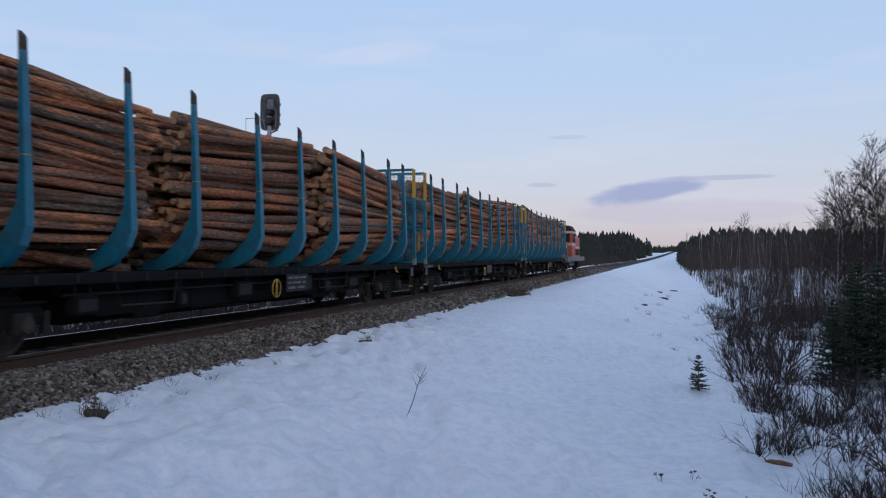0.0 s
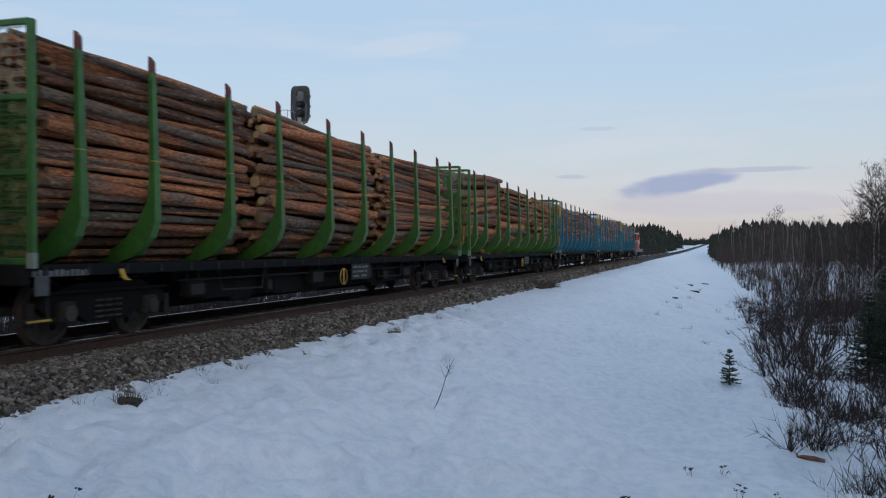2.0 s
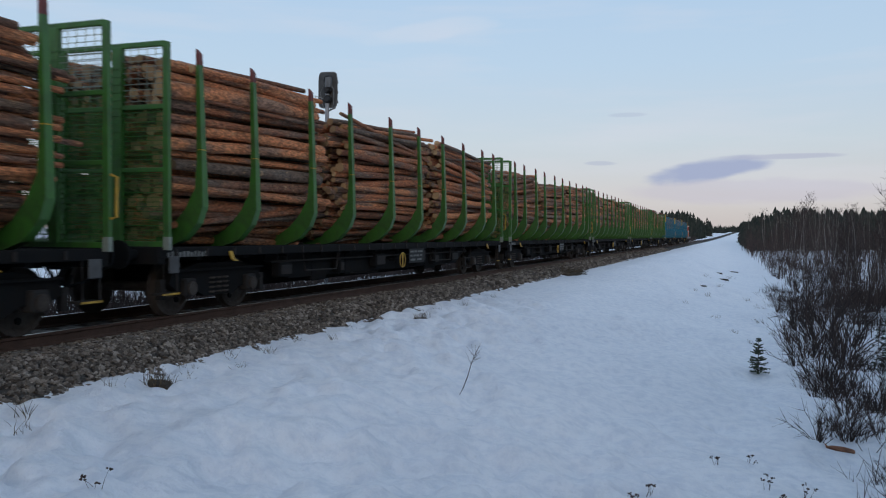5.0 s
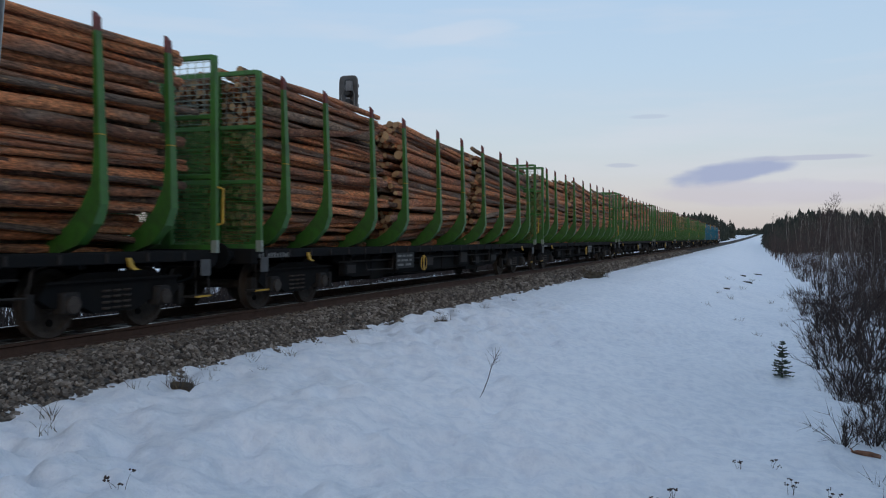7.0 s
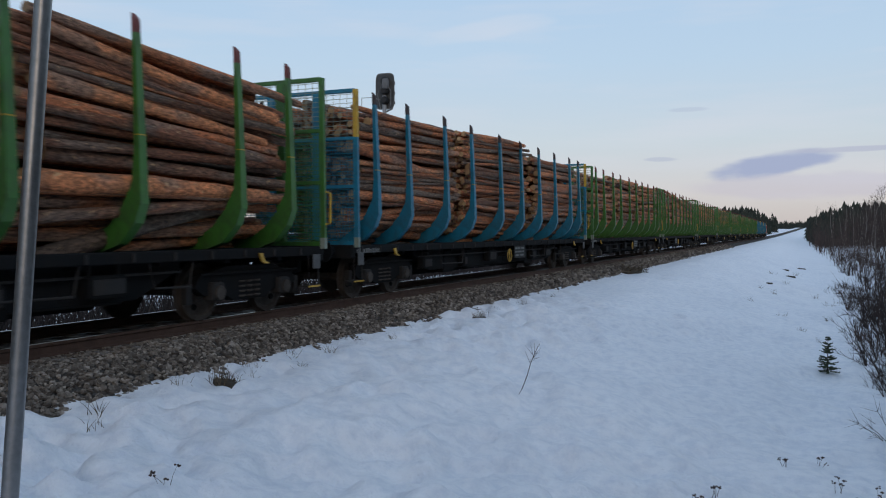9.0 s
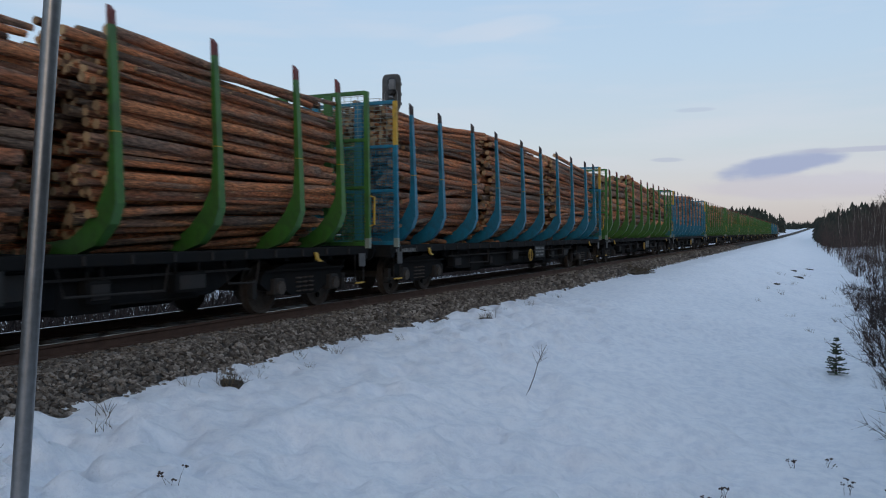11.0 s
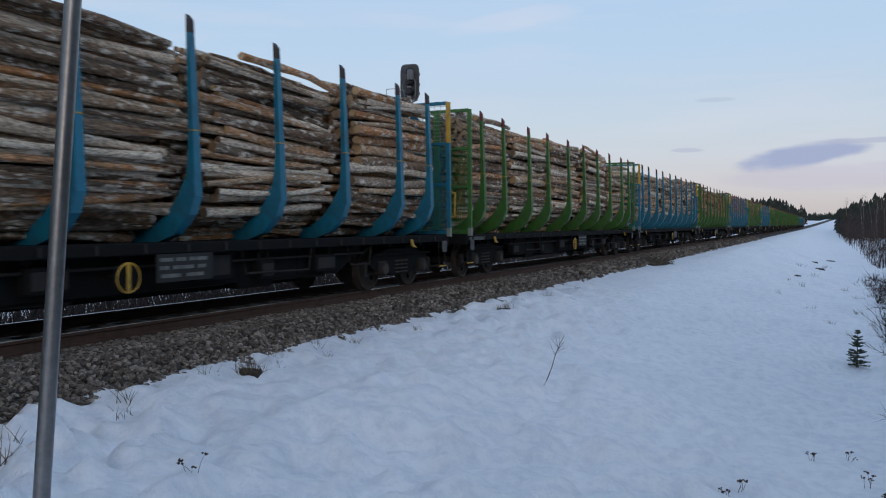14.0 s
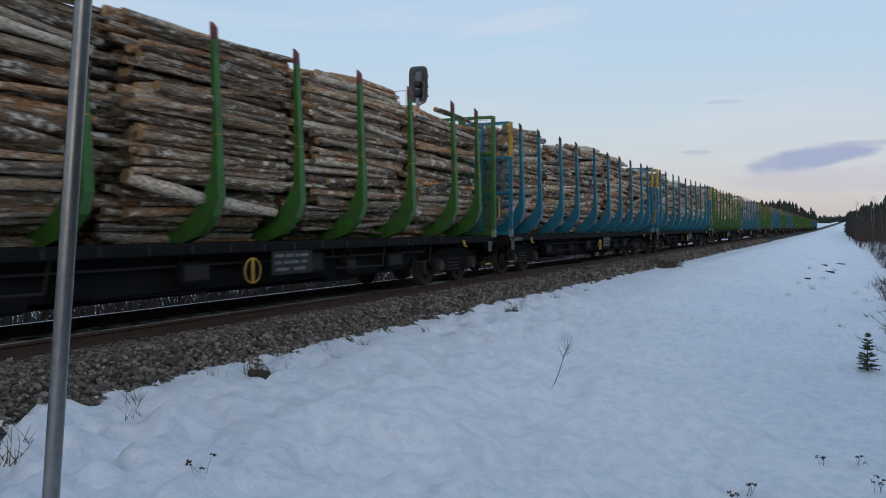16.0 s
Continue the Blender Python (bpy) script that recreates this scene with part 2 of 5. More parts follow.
def stone_material(island):
    m, N, L, b = material("granite_ballast", 0.9)
    r = N.new("ShaderNodeNewGeometry").outputs["Random Per Island"] if island else N.new("ShaderNodeObjectInfo").outputs["Random"]
    c = ramp_of(N, L, r, [(0.0, (0.050, 0.040, 0.033)), (0.35, (0.112, 0.094, 0.078)), (0.75, (0.19, 0.162, 0.136)), (1.0, (0.33, 0.29, 0.25))])
    f = tex_noise(N, L, coords(N), 30, 3)
    g = ramp_of(N, L, f, [(0.3, (0.7,) * 3), (0.7, (1.1,) * 3)])
    L.new(mix_of(N, L, 1.0, c, g, "MULTIPLY"), b.inputs["Base Color"])
    return m


def bed_material():
    m, N, L, b = material("ballast_bed", 0.95)
    o = coords(N)
    v = N.new("ShaderNodeTexVoronoi")
    v.inputs["Scale"].default_value = 16
    L.new(o, v.inputs[0])
    # darker than the stones: the shade in their gaps is put into this colour
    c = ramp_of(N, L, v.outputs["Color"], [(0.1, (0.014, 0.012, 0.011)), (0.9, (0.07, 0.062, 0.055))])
    L.new(c, b.inputs["Base Color"])
    bump_of(N, L, b, v.outputs["Distance"], 0.9, 0.05)
    return m


M_STONE, M_STONE_ONE, M_BED = stone_material(True), stone_material(False), bed_material()


def leafy(name, stops, rough=0.85):
    m, N, L, b = material(name, rough)
    r = N.new("ShaderNodeNewGeometry").outputs["Random Per Island"]
    i = N.new("ShaderNodeObjectInfo").outputs["Random"]
    c = ramp_of(N, L, r, stops)
    t = ramp_of(N, L, i, [(0, (0.7,) * 3), (1, (1.15,) * 3)])
    L.new(mix_of(N, L, 1.0, c, t, "MULTIPLY"), b.inputs["Base Color"])
    return m


def birch_trunk_material():
    m, N, L, b = material("birch_trunk", 0.8)
    o = coords(N, "Object", (3, 3, 9), L)
    n = tex_noise(N, L, o, 1.6, 5, 0.7)
    L.new(ramp_of(N, L, n, [(0.40, (0.06, 0.05, 0.045)), (0.52, (0.22, 0.20, 0.18)), (0.7, (0.36, 0.33, 0.30))]), b.inputs["Base Color"])
    return m


M_TRUNK = birch_trunk_material()
M_TWIG = leafy("bare_twigs", [(0.0, (0.022, 0.014, 0.012)), (0.6, (0.045, 0.027, 0.022)), (1.0, (0.075, 0.048, 0.038))])
M_NEEDLE = leafy("spruce_needles", [(0.0, (0.016, 0.026, 0.015)), (0.6, (0.038, 0.054, 0.028)), (1.0, (0.07, 0.085, 0.045))])
M_GRASS = leafy("dead_grass", [(0.0, (0.035, 0.028, 0.018)), (0.6, (0.085, 0.062, 0.036)), (1.0, (0.16, 0.12, 0.07))])
M_FAR = leafy("far_wood", [(0.0, (0.010, 0.016, 0.012)), (0.7, (0.022, 0.030, 0.020)), (1.0, (0.04, 0.038, 0.03))])


# ---- mesh helpers ----
def mesh_of(name, verts, faces, mats, index=None, smooth=False):
    me = bpy.data.meshes.new(name)
    me.from_pydata([tuple(v) for v in verts], [], faces)
    for m in mats:
        me.materials.append(m)
    if index is not None:
        me.polygons.foreach_set("material_index", np.asarray(index, dtype=np.int32))
    if smooth:
        me.polygons.foreach_set("use_smooth", np.ones(len(me.polygons), dtype=bool))
    me.update()
    return me


class Shape:
    """Gathers boxes, tubes and prisms into one mesh."""

    def __init__(self):
        self.v, self.f, self.i = [], [], []

    def add(self, verts, faces, mat=0):
        k = len(self.v)
        self.v += [tuple(p) for p in verts]
        self.f += [tuple(a + k for a in f) for f in faces]
        self.i += [mat] * len(faces)
        return self

    def box(self, lo, hi, mat=0, c=0.0):
        """A box with edges chamfered by c."""
        (x0, y0, z0), (x1, y1, z1) = lo, hi
        if c <= 0:
            v = [(x, y, z) for x in (x0, x1) for y in (y0, y1) for z in (z0, z1)]
            return self.add(v, [(0, 1, 3, 2), (4, 6, 7, 5), (0, 4, 5, 1), (2, 3, 7, 6), (0, 2, 6, 4), (1, 5, 7, 3)], mat)
        ring = lambda z, d: [(x0 + c + d, y0 + d, z), (x1 - c - d, y0 + d, z), (x1 - d, y0 + c + d, z), (x1 - d, y1 - c - d, z), (x1 - c - d, y1 - d, z), (x0 + c + d, y1 - d, z), (x0 + d, y1 - c - d, z), (x0 + d, y0 + c + d, z)]
        return self.loft([ring(z0, c * 0.6), ring(z0 + c, 0), ring(z1 - c, 0), ring(z1, c * 0.6)], mat)

    def loft(self, rings, mat=0, caps=True, cap_mat=None):
        n = len(rings[0])
        v = [p for r in rings for p in r]
        f = [(a * n + j, a * n + (j + 1) % n, (a + 1) * n + (j + 1) % n, (a + 1) * n + j) for a in range(len(rings) - 1) for j in range(n)]
        self.add(v, f, mat)
        if caps:
            self.add(rings[0], [tuple(range(n))[::-1]], mat if cap_mat is None else cap_mat)
            self.add(rings[-1], [tuple(range(n))], mat if cap_mat is None else cap_mat)
        return self

    def tube(self, points, radius, sides=6, mat=0, caps=True):
        """A round bar along points; radius is one number or one for each point."""
        pts = [Vector(p) for p in points]
        rad = radius if isinstance(radius, (list, tuple)) else [radius] * len(pts)
        rings = []
        for a, p in enumerate(pts):
            d = (pts[min(a + 1, len(pts) - 1)] - pts[max(a - 1, 0)]).normalized()
            u = d.orthogonal() if abs(d.z) > 0.9 else d.cross(Vector((0, 0, 1)))
            u.normalize()
            w = d.cross(u)
            rings.append([p + (u * math.cos(t) + w * math.sin(t)) * rad[a] for t in (2 * math.pi * j / sides for j in range(sides))])
        return self.loft(rings, mat, caps)

    def disc(self, centre, axis, radius, depth, sides=20, mat=0):
        c, d = Vector(centre), Vector(axis).normalized() * depth / 2
        return self.tube([c - d, c + d], radius, sides, mat)

    def ring(self, centre, axis, radius, thick, sides=20, mat=0):
        c, a = Vector(centre), Vector(axis).normalized()
        u = a.orthogonal().normalized()
        w = a.cross(u)
        rr = []
        for j in range(sides + 1):
            t = 2 * math.pi * j / sides
            o = u * math.cos(t) + w * math.sin(t)
            rr.append([c + o * (radius + thick * math.cos(s)) + a * thick * math.sin(s) for s in (0, math.pi / 2, math.pi, 3 * math.pi / 2)])
        return self.loft(rr, mat, False)

    def mesh(self, name, mats, smooth=False):
        return mesh_of(name, self.v, self.f, mats if isinstance(mats, (list, tuple)) else [mats], self.i, smooth)


def part(name, data, parent, label="", m=None):
    ob = new(name, data)
    ob.parent = parent
    if m is not None:
        ob.matrix_basis = m
    if label:
        ob["label"] = label
    return ob


def thing(name, label, category, group="", kind="", m=None, data=None):
    ob = new(name, data)
    if m is not None:
        ob.matrix_basis = m
    return tagged(ob, label, category, group, kind)


def smooth_step(a, b, v):
    t = np.clip((np.asarray(v, dtype=float) - a) / (b - a), 0, 1)
    return t * t * (3 - 2 * t)


# ---- ground: one snow sheet from the bank of the line down to the ditch and on to the horizon ----
TRACK_X = -9.5
rng = np.random.default_rng(7)
WAVES = [(rng.uniform(0.25, 5.5), rng.uniform(0, 2 * math.pi), rng.uniform(0, 2 * math.pi)) for _ in range(46)]


def line_shift(y):
    """The line bends gently to the right far off."""
    return 12.0 * np.clip((np.asarray(y, dtype=float) - 300) / 500, 0, 1.4) ** 2


def line_rise(y):
    """And climbs a little there."""
    return 5.0 * np.clip((np.asarray(y, dtype=float) - 300) / 500, 0, 1.15) ** 2


def ground_z(x, y):
    x, y = np.asarray(x, dtype=float), np.asarray(y, dtype=float)
    x = x - line_shift(y)
    side = np.where(x < TRACK_X, 2 * TRACK_X - x, x)  # the far side of the line mirrors the near side
    px = [-9.5, -7.75, -7.3, -6.2, -4.6, -2.2, 0.4, 2.2, 6, 14, 60]
    pz = [-0.62, -0.60, -0.47, -0.50, -0.66, -1.12, -1.62, -1.72, -1.6, -1.5, -1.3]
    z = np.interp(side, px, pz)
    z = 0.5 * z + 0.25 * np.interp(side + 0.5, px, pz) + 0.25 * np.interp(np.maximum(side - 0.5, -7.3), px, pz)
    # the bank is higher where the line runs on a fill further off
    far = smooth_step(28, 70, y) * smooth_step(-7.2, -5.0, side) * (1 - smooth_step(-2.5, 0.5, side))
    z = z + 0.28 * far
    # a drifted ridge along the bank, with hollows worn into its flank
    ridge = smooth_step(26, 40, y) * smooth_step(-5.6, -3.1, side) * (1 - smooth_step(-2.9, -1.2, side))
    z = z + ridge * (0.16 + 0.07 * np.sin(0.21 * y + 0.6) + 0.04 * np.sin(0.53 * y)) + line_rise(y)
    # the crossing's approach where the camera stands
    near = (1 - smooth_step(2.4, 7.5, y)) * smooth_step(-6.6, -4.6, x)
    z = z * (1 - near) + near * np.maximum(z, -0.32)
    # crusted, wind-worn and thawed surface
    amp = (1 - smooth_step(60, 140, np.hypot(x, y)))
    h = np.zeros_like(z)
    for k, a, p in WAVES:
        h += np.sin(k * (x * math.cos(a) + y * math.sin(a)) + p) * 0.032 / (0.6 + k) ** 0.95
    return z + h * amp * smooth_step(-7.3, -5.0, side) * np.where(np.hypot(x, y) < 300, 1, 0)


def axis_points(stops):
    out = []
    for a, b, step in stops:
        out += list(np.arange(a, b, step))
    return np.array(out + [stops[-1][1]])


def make_ground():
    xs = axis_points([(-2600, -300, 230), (-300, -60, 24), (-60, -30, 3.0), (-30, -12, 1.0), (-12, -7.7, 0.4), (-7.7, 3.5, 0.085), (3.5, 9, 0.25), (9, 40, 1.5), (40, 300, 20), (300, 2600, 230)])
    ys = axis_points([(-2600, -200, 240), (-200, -10, 10), (-10, 3, 0.6), (3, 24, 0.085), (24, 50, 0.22), (50, 120, 0.9), (120, 400, 6), (400, 1000, 20), (1000, 4000, 250)])
    X, Y = np.meshgrid(xs, ys)
    Z = ground_z(X, Y)
    # fine lumps and shallow old footprints near by
    lump = np.zeros_like(Z)
    r = np.random.default_rng(11)
    sel = (X > -7.4) & (X < 3.5) & (Y > 2) & (Y < 26)
    for _ in range(64):
        k, a, p = r.uniform(6, 21), r.uniform(0, 6.28), r.uniform(0, 6.28)
        lump += np.sin(k * (X * math.cos(a) + Y * math.sin(a)) + p) * 0.07 / k
    mask = np.clip(np.sin(0.9 * X + 0.4 * Y) + np.sin(0.5 * Y - 0.7 * X + 2) + 0.6, 0, 1.5)
    # rougher crust near the track and the camera, smoother towards the ditch
    crust = 0.45 + 0.65 * (1 - smooth_step(-5.5, -1.5, X)) + 0.35 * (1 - smooth_step(6, 12, Y))
    Z += np.where(sel, lump * (0.7 + 0.5 * mask) * crust * smooth_step(-7.36, -7.1, X), 0)
    for _ in range(700):
        cx, cy, rad, dep = r.uniform(-7, 2), r.uniform(3.5, 24), r.uniform(0.08, 0.2), r.uniform(0.015, 0.05)
        i0, i1, j0, j1 = np.searchsorted(xs, cx - 0.6), np.searchsorted(xs, cx + 0.6), np.searchsorted(ys, cy - 0.6), np.searchsorted(ys, cy + 0.6)
        d2 = (X[j0:j1, i0:i1] - cx) ** 2 + (Y[j0:j1, i0:i1] - cy) ** 2
        Z[j0:j1, i0:i1] -= dep * np.exp(-d2 / rad ** 2) * (1 if cx > -6.6 else 0.3)
    # the snow's ragged edge along the ballast
    edge = -7.38 + line_shift(Y) + 0.05 * np.sin(Y * 1.7) + 0.04 * np.sin(Y * 4.1 + 1) + 0.04 * np.sin(Y * 9.3 + 2)
    Z += np.where((X < edge) & (X > TRACK_X + line_shift(Y)), -0.28, 0) + np.where((X >= edge) & (X < edge + 0.35), 0.045, 0) * (1 - np.clip((X - edge) / 0.35, 0, 1))
    n, m = len(xs), len(ys)
    idx = np.arange(n * m).reshape(m, n)
    f = np.stack([idx[:-1, :-1], idx[:-1, 1:], idx[1:, 1:], idx[1:, :-1]], -1).reshape(-1, 4)
    me = mesh_of("ground", np.stack([X, Y, Z], -1).reshape(-1, 3).tolist(), f.tolist(), [M_SNOW], None, True)
    return thing("ground", "blue-white crusted old snow sloping from the railway to a ditch", "snow", kind="structure", data=me)


make_ground()


# ---- the railway line ----
LINE0, LINE1 = -120.0, 860.0
LINE_Y = [LINE0, 0, 40, 100, 200, 300] + list(range(330, 850, 30)) + [LINE1]


def make_ballast():
    s = Shape()
    prof = [(-2.75, -0.72), (-1.75, -0.215), (-0.9, -0.20), (0.9, -0.20), (1.75, -0.215), (2.75, -0.72)]
    rr = []
    for y in LINE_Y:
        rr.append([(TRACK_X + a + float(line_shift(y)), y, b + float(line_rise(y))) for a, b in prof])
    s.loft(rr, 0, False)
    bed = thing("ballast_bed", "grey crushed granite ballast under the rails, darkened as shade between stones", "ballast", kind="structure", data=s.mesh("ballast_bed", M_BED))
    # loose stones on the shoulder: the nearest stretch as single stones, the rest joined
    r = np.random.default_rng(3)
    base = np.array([(math.cos(t) * c, math.sin(t) * c, h) for h, c in ((-0.6, 0.55), (0.05, 1.0), (0.6, 0.6)) for t in (2 * math.pi * j / 5 + h for j in range(5))])
    bf = [(a * 5 + j, a * 5 + (j + 1) % 5, (a + 1) * 5 + (j + 1) % 5, (a + 1) * 5 + j) for a in range(2) for j in range(5)] + [(4, 3, 2, 1, 0), (10, 11, 12, 13, 14)]
    kinds = [mesh_of("stone", (base * r.uniform(0.72, 1.28, base.shape)).tolist(), bf, [M_STONE_ONE]) for _ in range(8)]
    V, F = [], []
    count = single = 0
    for y0, y1, n, size in ((3.5, 14, 9800, 0.033), (14, 26, 5600, 0.040), (26, 60, 3600, 0.062), (60, 110, 1000, 0.085)):
        ax, ay = r.uniform(0.88, 2.45, n), r.uniform(y0, y1, n)
        z = np.interp(ax, [p[0] for p in prof[2:]], [p[1] for p in prof[2:]])
        for a, b, c in zip(ax, ay, z):
            sc = size * r.uniform(0.55, 1.5) * np.array([r.uniform(0.8, 1.3), r.uniform(0.8, 1.4), r.uniform(0.6, 1.05)])
            e = Euler(r.uniform(-0.8, 0.8, 2).tolist() + [r.uniform(0, 6.28)])
            at = (TRACK_X + a, b, c + size * r.uniform(0.1, 0.5))
            if 7.2 < b < 9.6 and a > 1.5 and single < 300:
                part("stone", kinds[single % 8], bed, "", Matrix.LocRotScale(at, e, tuple(sc)))
                single += 1
                continue
            V.append((base * sc * r.uniform(0.75, 1.25, base.shape)) @ np.array(e.to_matrix()).T + at)
            F += [tuple(q + count for q in f) for f in bf]
            count += 15
    me = mesh_of("stones", np.concatenate(V).tolist(), F, [M_STONE])
    ob = part("stones", me, bed, "loose grey and brown granite stones")
    ob["kind"] = "stuff"


make_ballast()


def make_rails():
    prof = [(-0.036, 0.0), (0.036, 0.0), (0.036, -0.035), (0.010, -0.05), (0.010, -0.135), (0.07, -0.155), (0.07, -0.172), (-0.07, -0.172), (-0.07, -0.155), (-0.010, -0.135), (-0.010, -0.05), (-0.036, -0.035)]
    for sx in (-0.798, 0.798):
        s = Shape()
        at = lambda y, a, b: (TRACK_X + sx + a + float(line_shift(y)), y, b + float(line_rise(y)))
        s.loft([[at(y, a, b) for a, b in prof] for y in LINE_Y], 0)
        for y0, y1 in zip(LINE_Y[:-1], LINE_Y[1:]):
            s.add([at(y0, -0.026, 0.003), at(y0, 0.026, 0.003), at(y1, 0.026, 0.003), at(y1, -0.026, 0.003)], [(0, 1, 2, 3)], 1)
        thing("rail", "rusty brown steel rail with a polished running surface", "rail", "rails of the line", "structure", data=s.mesh("rail", [M_RAIL, M_RAILTOP]))
    s = Shape()
    s.loft([[(-1.3, -0.13, -0.38), (1.3, -0.13, -0.38), (1.3, 0.13, -0.38), (-1.3, 0.13, -0.38)], [(-1.3, -0.12, -0.19), (1.3, -0.12, -0.19), (1.3, 0.12, -0.19), (-1.3, 0.12, -0.19)], [(-1.27, -0.09, -0.172), (1.27, -0.09, -0.172), (1.27, 0.09, -0.172), (-1.27, 0.09, -0.172)]])
    me = s.mesh("sleeper", M_CONCRETE)
    for k in range(120):
        thing("sleeper", "stained grey concrete sleeper bedded in ballast", "sleeper", "sleepers of the line", m=Matrix.Translation((TRACK_X, 2.0 + 0.61 * k, 0)), data=me)


make_rails()
# ---- the timber train ----
SPEED, PITCH = 21.57, 20.64
STAKES = [0.0, 1.58, 3.73, 5.57, 7.90, 9.90, 11.90, 13.90, 16.05, 17.45]
FIRST = 27.7  # rearmost stake of the second wagon at the clip's start
Y_REAR, Y_FRONT = -0.84, 18.53  # end frames of a wagon
BLUE = {1, 2, 3, 12, 14, 16, 18, 19}
BIRCH_FROM = 16
WAGONS = 20
train_rows = {}  # thing -> its y at the start
turning = []  # wheelsets: (object, y in its wagon, y of the wagon at the start)


def stake_mesh(paint, tip):
    """One blade: a curved foot from the middle of the deck out to the knee, then a tapered post that leans in."""
    s = Shape()
    outer = [(0.30, 1.10), (0.78, 1.10), (1.18, 1.24), (1.45, 1.52), (1.55, 1.78), (1.53, 2.4), (1.49, 3.3), (1.455, 4.06)]
    inner = [(0.30, 1.28), (0.72, 1.33), (0.98, 1.50), (1.22, 1.76), (1.39, 2.08), (1.42, 2.5), (1.405, 3.3), (1.385, 4.06)]
    wide = [0.085, 0.085, 0.085, 0.085, 0.08, 0.068, 0.06, 0.052]
    rings = []
    for (a, b), (c, d), w in zip(outer, inner, wide):
        rings.append([(a, -w, b), (a, w, b), (c, w * 0.8, d), (c, -w * 0.8, d)])
    s.loft(rings, 0)
    w = 0.052
    s.loft([rings[-1], [(1.445, -w, 4.24), (1.445, w, 4.24), (1.38, w * 0.8, 4.32), (1.38, -w * 0.8, 4.32)]], 1)
    s.box((1.45, -0.0705, 2.69), (1.5235, 0.066, 2.705), 2)
    return s.mesh("stake", [paint, tip, M_YELLOW])


def end_frame(paint, post_mat, top_mat):
    """Portal across the wagon's end: posts, rails, wire mesh above, ribbed uprights."""
    d = {}
    s = Shape()
    s.loft([[(x - 0.045, -0.036, z), (x + 0.045, -0.036, z), (x + 0.045, 0.036, z), (x - 0.045, 0.036, z)] for x, z in ((1.47, 1.13), (1.45, 3.3))], 0)
    s.loft([[(x - 0.046, -0.037, z), (x + 0.046, -0.037, z), (x + 0.046, 0.037, z), (x - 0.046, 0.037, z)] for x, z in ((1.45, 3.3), (1.44, 4.25))], 1)
    s.box((1.42, -0.04, 1.10), (1.519, 0.04, 1.30), 2)
    d["post"] = s.mesh("post", [paint, top_mat, post_mat])
    s = Shape()
    for z, t in ((4.23, 0.04), (3.28, 0.035), (2.32, 0.035), (1.18, 0.05)):
        s.box((-1.42, -0.035, z - t), (1.42, 0.035, z + t), 0, 0.008)
    d["cross_rail"] = s.mesh("cross_rail", [paint])
    s = Shape()
    s.box((-0.09, -0.05, 1.2), (0.09, 0.05, 4.21), 0, 0.01)
    for k in range(22):
        s.box((-0.10, -0.06, 1.35 + k * 0.12), (0.10, 0.06, 1.39 + k * 0.12), 0)
    d["upright"] = s.mesh("upright", [paint])
    s = Shape()
    for k in range(10):
        s.tube([(-1.42, 0, 3.37 + k * 0.088), (1.42, 0, 3.37 + k * 0.088)], 0.006, 4)
    for k in range(19):
        s.tube([(-1.4 + k * 0.155, 0.008, 3.3), (-1.4 + k * 0.155, 0.008, 4.21)], 0.005, 4)
    d["wire_mesh"] = s.mesh("wire_mesh", [M_PALE])
    s = Shape()
    for k in range(48):
        s.box((-1.4 + k * 0.059, -0.004, 1.22), (-1.4 + k * 0.059 + 0.011, 0.004, 3.26), 0)
    for k in range(28):
        s.box((-1.4, -0.006, 1.25 + k * 0.072), (1.4, 0.006, 1.25 + k * 0.072 + 0.011), 0)
    d["grating"] = s.mesh("grating", [paint])
    s = Shape()
    s.tube([(1.52, 0, 1.55), (1.60, 0.02, 1.57), (1.61, 0.02, 2.12), (1.52, 0, 2.15)], 0.022, 6)
    d["handle"] = s.mesh("handle", [M_YELLOW])
    return d


def wheel_meshes():
    s = Shape()
    for sx in (-0.80, 0.80):
        sg = 1 if sx > 0 else -1
        prof = [(-0.07, 0.485), (-0.04, 0.49), (-0.03, 0.462), (0.06, 0.455), (0.06, 0.39), (0.02, 0.36), (0.0, 0.16), (0.05, 0.12), (0.05, 0.0)]
        s.loft([[(sx + sg * a, math.cos(t) * r0, math.sin(t) * r0) for t in (2 * math.pi * j / 24 for j in range(24))] for a, r0 in prof], 0)
        for j in range(3):
            t = 2 * math.pi * j / 3
            s.disc((sx + sg * 0.02, math.cos(t) * 0.26, math.sin(t) * 0.26), (1, 0, 0), 0.05, 0.03, 8, 1)
    s.tube([(-1.05, 0, 0), (1.05, 0, 0)], 0.08, 10, 0)
    return s.mesh("wheelset", [M_WHEEL, M_FRAME])


